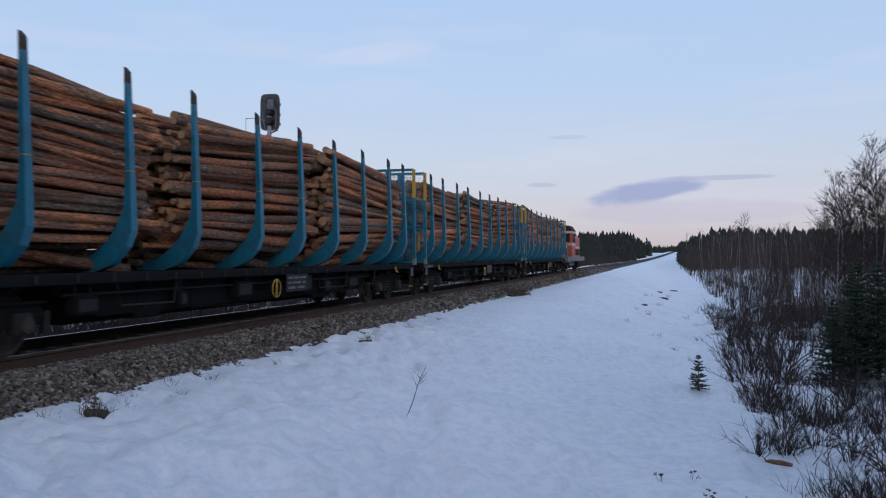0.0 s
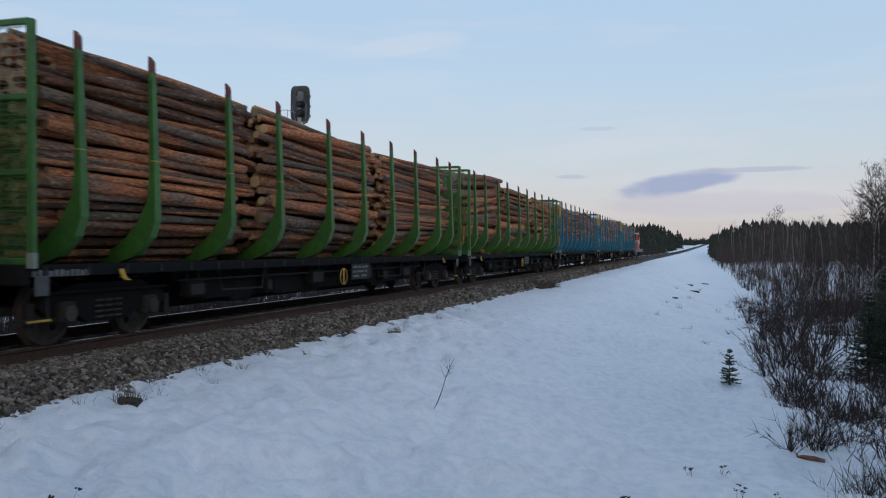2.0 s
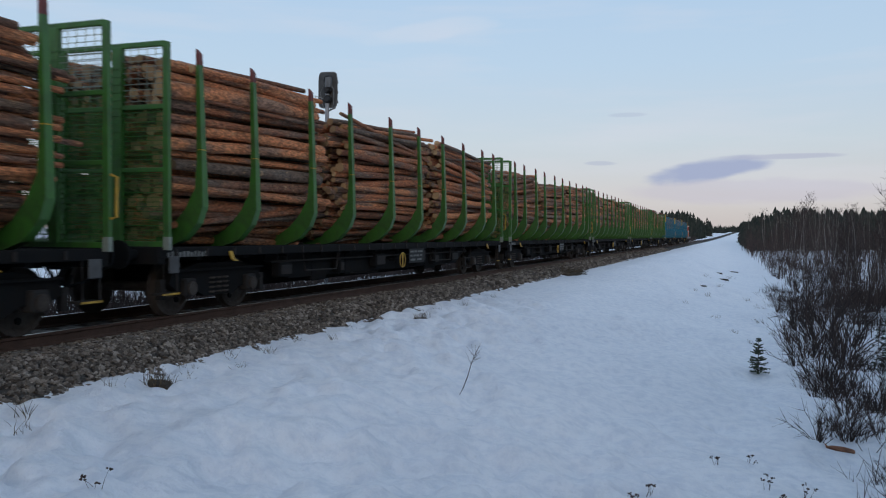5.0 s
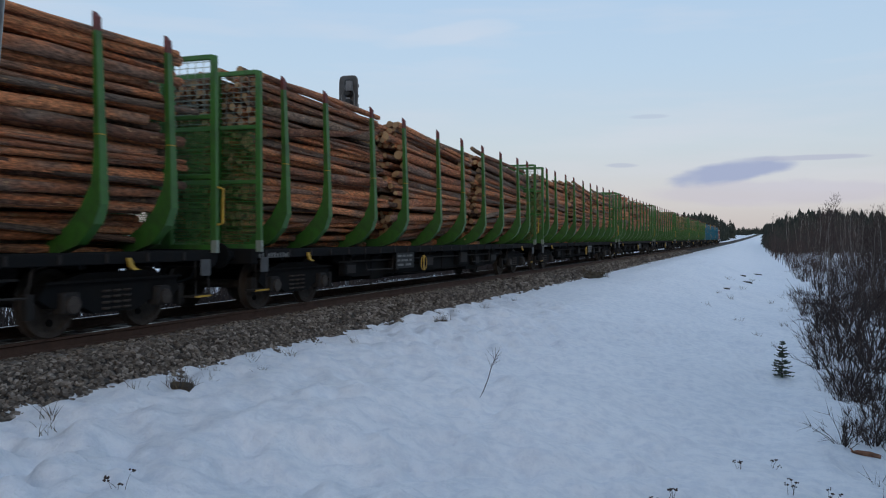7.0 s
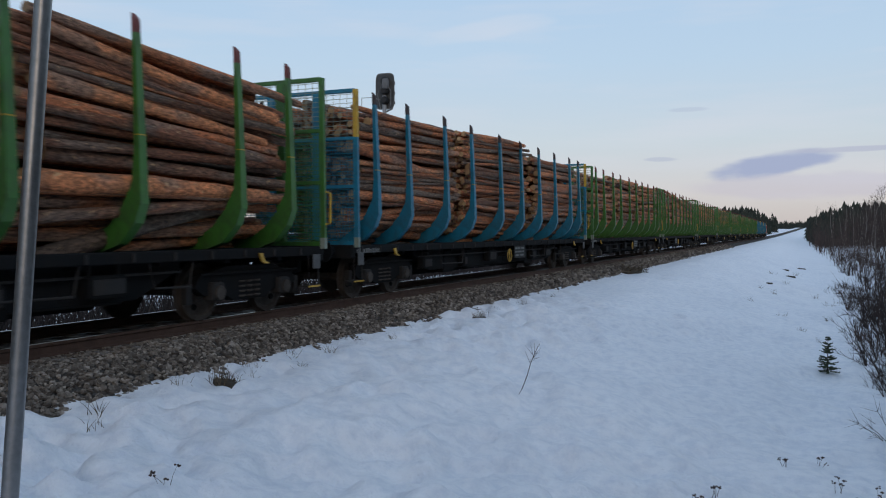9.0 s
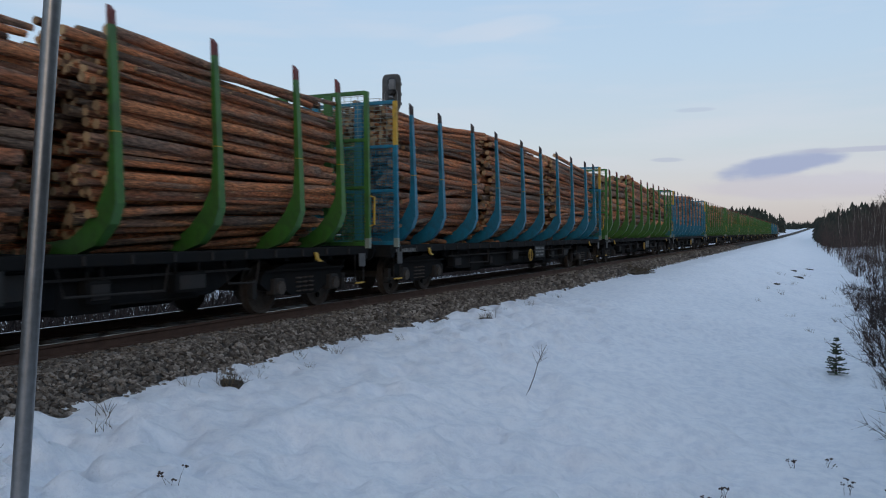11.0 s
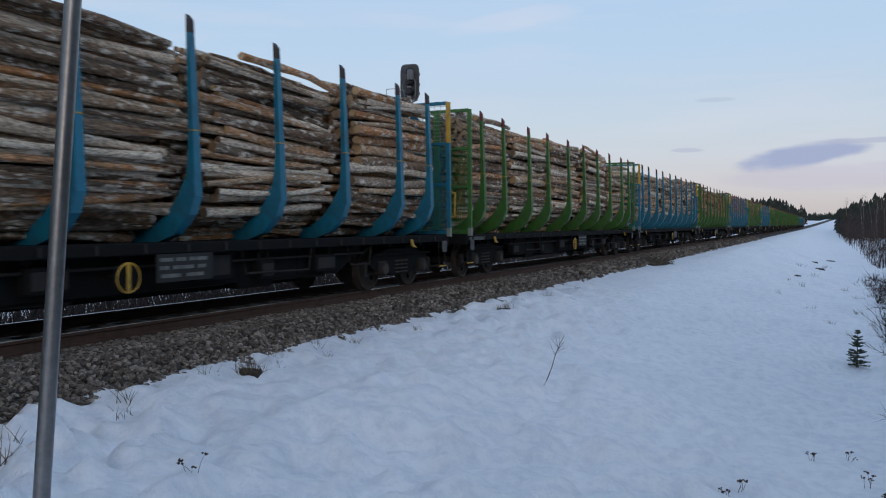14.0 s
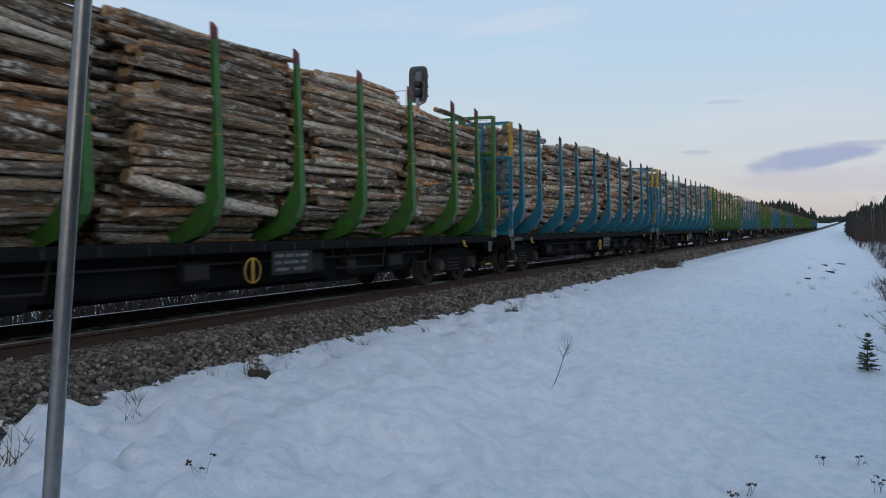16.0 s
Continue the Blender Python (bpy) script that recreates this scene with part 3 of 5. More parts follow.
def bogie_frame_mesh():
    s = Shape()
    for sx in (-1, 1):
        x0, x1 = sorted((sx * 0.98, sx * 1.14))
        side = [(-1.35, 0.55), (-1.15, 0.42), (-0.65, 0.42), (-0.42, 0.30), (0.42, 0.30), (0.65, 0.42), (1.15, 0.42), (1.35, 0.55), (1.25, 0.72), (0.6, 0.86), (-0.6, 0.86), (-1.25, 0.72)]
        s.loft([[(x, a, b) for a, b in side] for x in (x0, x1)], 0)
        for yy in (-0.9, 0.9):
            s.box((min(sx * 1.02, sx * 1.24), yy - 0.15, 0.33), (max(sx * 1.02, sx * 1.24), yy + 0.15, 0.62), 1, 0.03)
            s.disc((sx * 1.25, yy, 0.46), (1, 0, 0), 0.115, 0.05, 12, 2)
            s.ring((sx * 1.262, yy, 0.46), (1, 0, 0), 0.085, 0.014, 12, 1)
        for k in (-0.2, 0, 0.2):
            for h in range(4):
                s.ring((sx * 1.10, k, 0.36 + h * 0.08), (0, 0, 1), 0.075, 0.018, 10, 2)
        s.tube([(sx * 1.2, -1.3, 0.75), (sx * 1.2, 1.3, 0.75)], 0.022, 6, 0)
        s.box((min(sx * 1.0, sx * 1.1), -1.5, 0.3), (max(sx * 1.0, sx * 1.1), -1.38, 0.62), 1)
        s.box((min(sx * 1.0, sx * 1.1), 1.38, 0.3), (max(sx * 1.0, sx * 1.1), 1.5, 0.62), 1)
    s.box((-1.0, -0.25, 0.5), (1.0, 0.25, 0.9), 0, 0.03)
    return s.mesh("bogie_frame", [M_FRAME, M_FRAME2, M_WHEEL])


def underframe_mesh():
    s = Shape()
    for sx in (-1, 1):
        a, b = sorted((sx * 1.28, sx * 1.42))
        s.box((a, Y_REAR - 0.1, 0.98), (b, Y_FRONT + 0.1, 1.14), 0, 0.015)
        for k in range(24):
            s.box((min(sx * 1.42, sx * 1.445), -0.6 + k * 0.8, 1.0), (max(sx * 1.42, sx * 1.445), -0.56 + k * 0.8, 1.12), 1)
    s.loft([[(x, y, z) for x, z in ((-0.35, 1.1), (0.35, 1.1), (0.35, h), (-0.35, h))] for y, h in ((Y_REAR, 0.85), (2.5, 0.85), (3.6, 0.30), (14.1, 0.30), (15.2, 0.85), (Y_FRONT, 0.85))], 0)
    for k in range(13):
        y = 0.2 + k * 1.43
        s.box((-1.3, y - 0.06, 0.92), (1.3, y + 0.06, 1.09), 0)
    # deep side girders and hanging brake gear between the bogies
    for sx in (-1, 1):
        a, b = sorted((sx * 1.0, sx * 1.08))
        s.loft([[(x, y, z) for x, z in ((a, 1.0), (b, 1.0), (b, h), (a, h))] for y, h in ((2.6, 0.85), (3.5, 0.46), (14.2, 0.46), (15.1, 0.85))], 0)
        for y0, y1, z0 in ((4.4, 5.1, 0.36), (6.0, 6.35, 0.42), (9.1, 9.5, 0.45), (11.3, 12.2, 0.36), (12.9, 13.1, 0.5)):
            s.box((min(sx * 0.55, sx * 1.1), y0, z0), (max(sx * 0.55, sx * 1.1), y1, 0.95), 0, 0.03)
        s.tube([(sx * 0.8, 3.4, 0.5), (sx * 0.8, 14.2, 0.42)], 0.03, 6, 1)
        s.tube([(sx * 0.95, 5.4, 0.9), (sx * 0.95, 6.0, 0.45), (sx * 0.95, 8.2, 0.40), (sx * 0.95, 8.9, 0.9)], 0.025, 6, 1)
    s.box((-1.4, Y_REAR - 0.12, 0.88), (1.4, Y_REAR + 0.06, 1.15), 0, 0.02)
    s.box((-1.4, Y_FRONT - 0.06, 0.88), (1.4, Y_FRONT + 0.12, 1.15), 0, 0.02)
    s.box((-1.28, Y_REAR, 1.09), (1.28, Y_FRONT, 1.13), 0)
    s.tube([(0.9, 3.0, 0.9), (0.9, 14.6, 0.9)], 0.025, 6, 1)
    s.tube([(1.2, 2.6, 0.82), (1.2, 15.0, 0.82)], 0.02, 6, 1)
    return s.mesh("underframe", [M_FRAME, M_FRAME2])


def gear_meshes():
    g = {}
    s = Shape()
    s.tube([(0.75, 6.0, 0.72), (0.75, 6.1, 0.72), (0.75, 7.1, 0.72), (0.75, 7.2, 0.72)], [0.1, 0.2, 0.2, 0.1], 14)
    s.box((0.6, 6.3, 0.85), (0.9, 6.36, 1.05), 0)
    s.box((0.6, 6.9, 0.85), (0.9, 6.96, 1.05), 0)
    g["air_tank"] = (s.mesh("air_tank", [M_FRAME2]), "")
    s = Shape()
    s.box((0.85, 10.2, 0.55), (1.25, 11.0, 0.98), 0, 0.02)
    s.box((1.25, 10.3, 0.62), (1.27, 10.9, 0.92), 1)
    g["brake_box"] = (s.mesh("brake_box", [M_FRAME, M_FRAME2]), "")
    s = Shape()
    s.ring((1.46, 8.7, 0.70), (1, 0, 0), 0.19, 0.013, 26, 0)
    s.box((1.45, 8.67, 0.52), (1.47, 8.73, 0.88), 0, 0.006)
    s.tube([(0.9, 8.7, 0.70), (1.46, 8.7, 0.70)], 0.03, 6, 1)
    s.disc((1.40, 8.7, 0.70), (1, 0, 0), 0.19, 0.02, 20, 1)
    g["handwheel"] = (s.mesh("handwheel", [M_YELLOW, M_FRAME]), "yellow spoked brake handwheel")
    s = Shape()
    s.box((1.43, 9.2, 0.60), (1.45, 10.3, 0.98), 0, 0.004)
    for k, (a, b) in enumerate(((0.05, 0.30), (0.36, 0.55), (0.62, 0.98), (0.05, 0.22), (0.30, 0.70), (0.78, 0.95), (0.08, 0.45), (0.55, 0.9))):
        z = 0.93 - 0.11 * (k // 3)
        s.box((1.45, 9.2 + a, z - 0.05), (1.454, 9.2 + b, z), 1)
    g["data_plate"] = (s.mesh("data_plate", [M_PLATE, M_MARK]), "grey data plate with rows of pale marks")
    for n, y in (("lever", 0.80), ("lever", 16.55)):
        s = Shape()
        s.loft([[(1.45, y, 1.06), (1.47, y, 1.06), (1.47, y + 0.09, 1.06), (1.45, y + 0.09, 1.06)], [(1.45, y + 0.05, 0.93), (1.49, y + 0.05, 0.93), (1.49, y + 0.14, 0.93), (1.45, y + 0.14, 0.93)], [(1.45, y + 0.13, 0.89), (1.50, y + 0.13, 0.89), (1.50, y + 0.24, 0.89), (1.45, y + 0.24, 0.89)]], 0)
        g[f"{n}{y}"] = (s.mesh("lever", [M_YELLOW]), "yellow release lever")
    s = Shape()
    for k in range(11):
        y0 = -0.78 + k * 0.095
        s.box((1.4205, y0, 0.985), (1.4235, y0 + 0.062, 1.075 if k % 3 else 1.06), 0)
    g["lettering"] = (s.mesh("lettering", [M_MARK]), "row of worn pale lettering")
    for y0, y1, z0, z1 in ((2.75, 3.25, 0.52, 0.80), (5.35, 5.60, 0.50, 0.78), (7.35, 7.95, 0.56, 0.88), (11.6, 12.0, 0.50, 0.80), (13.2, 13.85, 0.54, 0.84)):
        s = Shape()
        s.box((1.10, y0, z0), (1.30, y1, z1), 0, 0.03)
        s.box((1.30, y0 + 0.05, z0 + 0.05), (1.312, y1 - 0.05, z1 - 0.05), 1, 0.004)
        s.tube([(1.2, y0 + 0.08, z1 - 0.02), (1.2, y0 + 0.08, 1.0)], 0.02, 6, 1)
        s.tube([(1.2, y1 - 0.08, z1 - 0.02), (1.2, y1 - 0.08, 1.0)], 0.02, 6, 1)
        g[f"valve_box{y0}"] = (s.mesh("valve_box", [M_FRAME, M_FRAME2]), "")
    for y0, y1 in ((3.6, 5.2), (11.1, 13.0), (14.2, 15.1)):
        s = Shape()
        s.tube([(1.33, y0, 0.98), (1.34, y0 + 0.1, 0.62), (1.34, y1 - 0.1, 0.60), (1.33, y1, 0.98)], 0.018, 6, 0)
        g[f"pipe{y0}"] = (s.mesh("pipe", [M_FRAME2]), "")
    for y in (Y_REAR + 0.2, Y_FRONT - 0.2):
        s = Shape()
        s.tube([(1.36, y - 0.16, 1.0), (1.38, y - 0.16, 0.42), (1.38, y + 0.16, 0.42), (1.36, y + 0.16, 1.0)], 0.018, 6, 0)
        s.box((1.16, y - 0.2, 0.40), (1.39, y + 0.2, 0.43), 0)
        s.box((1.39, y - 0.2, 0.40), (1.40, y + 0.2, 0.43), 1)
        g[f"step{y}"] = (s.mesh("step", [M_FRAME2, M_YELLOW]), "footstep with a yellow edge")
        s = Shape()
        s.box((1.425, y - 0.12, 0.74), (1.45, y + 0.12, 1.0), 0, 0.01)
        g[f"card_holder{y}"] = (s.mesh("card_holder", [M_BACK]), "dark grey card holder")
    for y, d in ((Y_REAR - 0.12, -1), (Y_FRONT + 0.12, 1)):
        s = Shape()
        s.tube([(0, y, 0.95), (0, y + d * 0.45, 0.95)], 0.10, 8, 0)
        s.box((-0.16, min(y + d * 0.4, y + d * 0.66), 0.8), (0.16, max(y + d * 0.4, y + d * 0.66), 1.1), 0, 0.04)
        s.tube([(0.25, y, 0.9), (0.27, y + d * 0.2, 0.62), (0.2, y + d * 0.5, 0.55), (0.1, y + d * 0.66, 0.7)], 0.025, 6, 0)
        g[f"coupler{y}"] = (s.mesh("coupler", [M_FRAME]), "")
        for sx in (-0.95, 0.95):
            s = Shape()
            s.tube([(sx, y, 1.03), (sx, y + d * 0.3, 1.03)], 0.09, 10, 0)
            s.disc((sx, y + d * 0.34, 1.03), (0, 1, 0), 0.22, 0.05, 16, 0)
            g[f"buffer{y}{sx}"] = (s.mesh("buffer", [M_FRAME]), "")
    return g


def plain_name(k):
    return "".join(c for c in k if c.isalpha() or c == "_")


def build_wagon(colour):
    paint, tip = (M_BLUE, M_TIP) if colour == "blue" else (M_GREEN, M_RTIP)
    w = thing("timber_wagon", f"{colour} steel-stake timber wagon with a sooty underframe on the rails", "rail wagon", "wagons of the timber train")
    st = stake_mesh(paint, tip)
    for y in STAKES:
        part("stake", st, w, "", Matrix.Translation((0, y, 0)))
        part("stake", st, w, "", Matrix.Translation((0, y, 0)) @ Matrix.Rotation(math.pi, 4, "Z"))
    part("underframe", underframe_mesh(), w, "sooty dark steel underframe")
    fr = end_frame(paint, M_PALE, M_YELLOW if colour == "blue" else paint)
    for y in (Y_REAR, Y_FRONT):
        e = part("end_frame", fr["cross_rail"], w, f"{colour} end frame with wire mesh", Matrix.Translation((0, y, 0)))
        part("post", fr["post"], e)
        part("post", fr["post"], e, "", Matrix.Rotation(math.pi, 4, "Z"))
        part("upright", fr["upright"], e, "", Matrix.Translation((-0.55, 0, 0)))
        part("upright", fr["upright"], e, "", Matrix.Translation((0.55, 0, 0)))
        part("wire_mesh", fr["wire_mesh"], e)
        part("grating", fr["grating"], e)
        if y > 0:
            part("handle", fr["handle"], e, "yellow grab handle")
    for k, (me, lab) in gear_meshes().items():
        part(plain_name(k), me, w, lab)
    bf, wh = bogie_frame_mesh(), wheel_meshes()
    for y in (0.97, 16.72):
        b = part("bogie", bf, w, "sooty cast bogie", Matrix.Translation((0, y, 0)))
        for dy in (-0.9, 0.9):
            part("wheelset", wh, b, "", Matrix.Translation((0, dy, 0.46)))
    return w


def log_mesh(seed, bark_m, end_m, bow):
    """A log one metre long and of one metre radius to be scaled: tapered, bent, with lumps."""
    r = np.random.default_rng(seed)
    s = Shape()
    n, sides = 8, 9
    bx, bz = r.uniform(-bow, bow), r.uniform(-bow, bow)
    kink = r.uniform(0.35, 0.65)
    rings = []
    for a in range(n):
        t = a / (n - 1)
        rad = (1.12 - 0.28 * t) * r.uniform(0.9, 1.1)
        arch = 1 - abs(t - kink) / max(kink, 1 - kink)
        cx, cz = bx * arch + r.uniform(-0.1, 0.1), bz * arch + r.uniform(-0.1, 0.1)
        y = t - 0.5
        rings.append([(cx + rad * math.cos(q) * r.uniform(0.9, 1.1), y, cz + rad * math.sin(q) * r.uniform(0.9, 1.1)) for q in (2 * math.pi * j / sides for j in range(sides))])
    s.loft(rings, 0, True, 1)
    return s.mesh("log", [bark_m, end_m], False)


LOGS = {"pine": [log_mesh(k, M_PINE, M_END, 0.75) for k in range(9)], "birch": [log_mesh(20 + k, M_BIRCH, M_END, 2.0) for k in range(9)]}
for group_ in LOGS.values():
    for me_ in group_:
        for p_ in me_.polygons:
            p_.use_smooth = len(p_.vertices) == 4
DECK = 1.20


def log_stack(kind, y0, length, height, wagon_y, seed, big=False):
    """A bundle of cut logs between the stakes, from y0 forward."""
    r = np.random.default_rng(seed)
    words = "brown pine" if kind == "pine" else "grey-white birch"
    top = thing("log_stack", f"stack of {words} logs lying between the wagon's stakes", "log stack", "log stacks on the train")
    mean = (0.058 if kind == "pine" else 0.054) * r.uniform(0.85, 1.2) * (1.4 if big else 1.0)
    yc = y0 + length / 2
    tilt, fan = r.uniform(-0.06, 0.06), r.normal(0, 0.02)
    inner = []
    z = DECK - 0.01

    def lie(mid, ln):
        """The logs stay between the wagon's end frames."""
        return float(np.clip(mid, Y_REAR + 0.1 + ln / 2, Y_FRONT - 0.1 - ln / 2))

    half = lambda zz: float(np.interp(zz, [1.2, 1.4, 1.55, 1.75, 2.05, 4.3], [0.72, 0.86, 1.03, 1.22, 1.375, 1.36]))
    crown = height - 0.1
    while z < height:
        rad = mean * r.uniform(0.5, 1.65)
        row = rad * 2.16
        w = half(z)
        # outer logs on both sides, each an object of its own on the near side
        for side in (1, -1):
            rr = rad * r.uniform(0.8, 1.2)
            ln = length * (1.02 - 0.22 * r.random() ** 2)
            slope = tilt * np.clip((z - 2.0) / 1.5, -0.4, 1) + fan * (z - 2.6) + r.normal(0, 0.022 if kind == "pine" else 0.045)
            if r.random() < 0.10:
                slope += r.normal(0, 0.07)
            yaw = r.normal(0, 0.012)
            dy = r.normal(0, 0.2 if kind == "pine" else 0.14)
            p = (side * (w - rr - abs(r.normal(0, 0.10 if kind == "pine" else 0.12))), lie(yc + dy, ln), z + r.normal(0, 0.02))
            if side == 1:
                flip = Matrix.Rotation(math.pi if r.random() < 0.5 else 0, 4, "Z")
                part("log", LOGS[kind][r.integers(9)], top, "", Matrix.LocRotScale(p, (Euler((slope, 0, yaw)).to_matrix().to_4x4() @ flip @ Matrix.Rotation(r.uniform(0, 6.28), 4, "Y")).to_quaternion(), (rr, ln, rr)))
            else:
                inner.append((p, rr, ln, slope, yaw))
        # the logs behind
        x = w - 3.0 * rad - 0.04
        while x > -w + 2.2 * rad:
            q = mean * r.uniform(0.7, 1.35)
            ln = length * r.uniform(0.92, 1.02)
            inner.append(((x, lie(yc + r.normal(0, 0.22), ln), z + r.normal(0, 0.03)), q, ln, tilt * np.clip((z - 2.0) / 1.5, -0.4, 1) + r.normal(0, 0.012), r.normal(0, 0.01)))
            x -= q * 1.95
        z += row
    # heaped crown: loose logs on top, the outer ones as objects
    w = half(height)
    for k in range(13):
        x = w - 0.12 - k * (2 * w - 0.2) / 13
        rr = mean * r.uniform(0.8, 1.4)
        zz = height + rr * 0.4 + 0.10 * math.sin(math.pi * (k + 0.5) / 13) + r.uniform(-0.10, 0.07)
        ln = length * r.uniform(0.85, 1.0)
        q = ((x, lie(yc + r.normal(0, 0.3), ln), zz), rr, ln, r.normal(0, 0.02) + tilt, r.normal(0, 0.03))
        if k < 4:
            part("log", LOGS[kind][r.integers(9)], top, "", Matrix.LocRotScale(q[0], Euler((q[3], 0, q[4])), (rr, q[2], rr)))
        else:
            inner.append(q)
    sides = 6
    ang = np.arange(sides) * 2 * math.pi / sides
    V, F, I = [], [], []
    for (px, py, pz), rr, ln, slope, yaw in inner:
        k = len(V) * 2 * sides
        a0 = r.uniform(0, 6.28)
        ring = np.stack([np.cos(ang + a0) * rr, np.zeros(sides), np.sin(ang + a0) * rr], 1)
        d = np.array((-math.sin(yaw), math.cos(yaw), slope)) * ln / 2
        V.append(np.concatenate([ring * 1.05 - d, ring * 0.9 + d]) + (px, py, pz))
        F += [(k + j, k + (j + 1) % sides, k + sides + (j + 1) % sides, k + sides + j) for j in range(sides)] + [tuple(range(k, k + sides))[::-1], tuple(range(k + sides, k + 2 * sides))]
        I += [0] * sides + [1, 1]
    mats = [M_PINE_IN, M_END_IN] if kind == "pine" else [M_BIRCH_IN, M_END_IN]
    ob = part("inner_timber", mesh_of("inner_timber", np.concatenate(V).tolist(), F, mats, I), top)
    ob["kind"] = "stuff"
    top.matrix_basis = Matrix.Translation((TRACK_X, wagon_y, 0))
    train_rows[top] = wagon_y


# stacks that rise above or stay below the rest: (wagon, stack) -> height of the top
TOPS = {(13, 2): 3.84, (7, 0): 3.78, (7, 1): 3.70, (20, 1): 4.18, (20, 2): 4.16, (20, 3): 4.1, (6, 0): 3.92, (12, 0): 3.9, (3, 0): 3.84, (3, 1): 3.84, (19, 2): 4.2, (16, 1): 3.8, (16, 2): 3.8, (10, 2): 3.9, (9, 0): 3.76, (18, 2): 3.86, (18, 3): 3.84, (5, 2): 3.86, (5, 1): 3.9, (15, 1): 3.8, (15, 2): 3.85, (4, 2): 3.86, (12, 1): 4.12, (12, 2): 3.88, (17, 2): 4.1, (17, 3): 4.1}


def build_train():
    first = {}
    for k in range(1, WAGONS + 1):
        colour = "blue" if k in BLUE else "green"
        y = FIRST - (k - 2) * PITCH
        if colour not in first:
            w = first[colour] = build_wagon(colour)
            w.matrix_basis = Matrix.Translation((TRACK_X, y, 0))
        else:
            w = copy_thing(first[colour], Matrix.Translation((TRACK_X, y, 0)))
        train_rows[w] = y
        if k == 10:
            for c in w.children:
                if c.name.startswith("handwheel"):
                    c.location.y -= 1.85
                if c.name.startswith("data_plate"):
                    c.location.y -= 4.1
        for b in [c for c in w.children if c.name.startswith("bogie")]:
            for ws in b.children:
                turning.append((ws, b.location.y + ws.location.y, y))
        r = np.random.default_rng(100 + k)
        kind = "birch" if k >= BIRCH_FROM else "pine"
        # where each stack begins on the wagon, and how long its logs are
        plan = [(-0.75, 2.95), (2.7, 3.25), (6.55, 3.3), (10.5, 3.35), (14.55, 3.4)] if kind == "birch" else [(-0.7, 5.35), (5.45, 5.65), (11.95, 5.85)]
        for j, (at, ln) in enumerate(plan):
            at += r.uniform(-0.12, 0.12) if j else 0.0
            top = TOPS.get((k, j), 3.78 + 0.38 * r.random())
            log_stack(kind, at, ln * r.uniform(0.97, 1.02), top, y, 1000 + 10 * k + j, k in (4, 13))


build_train()


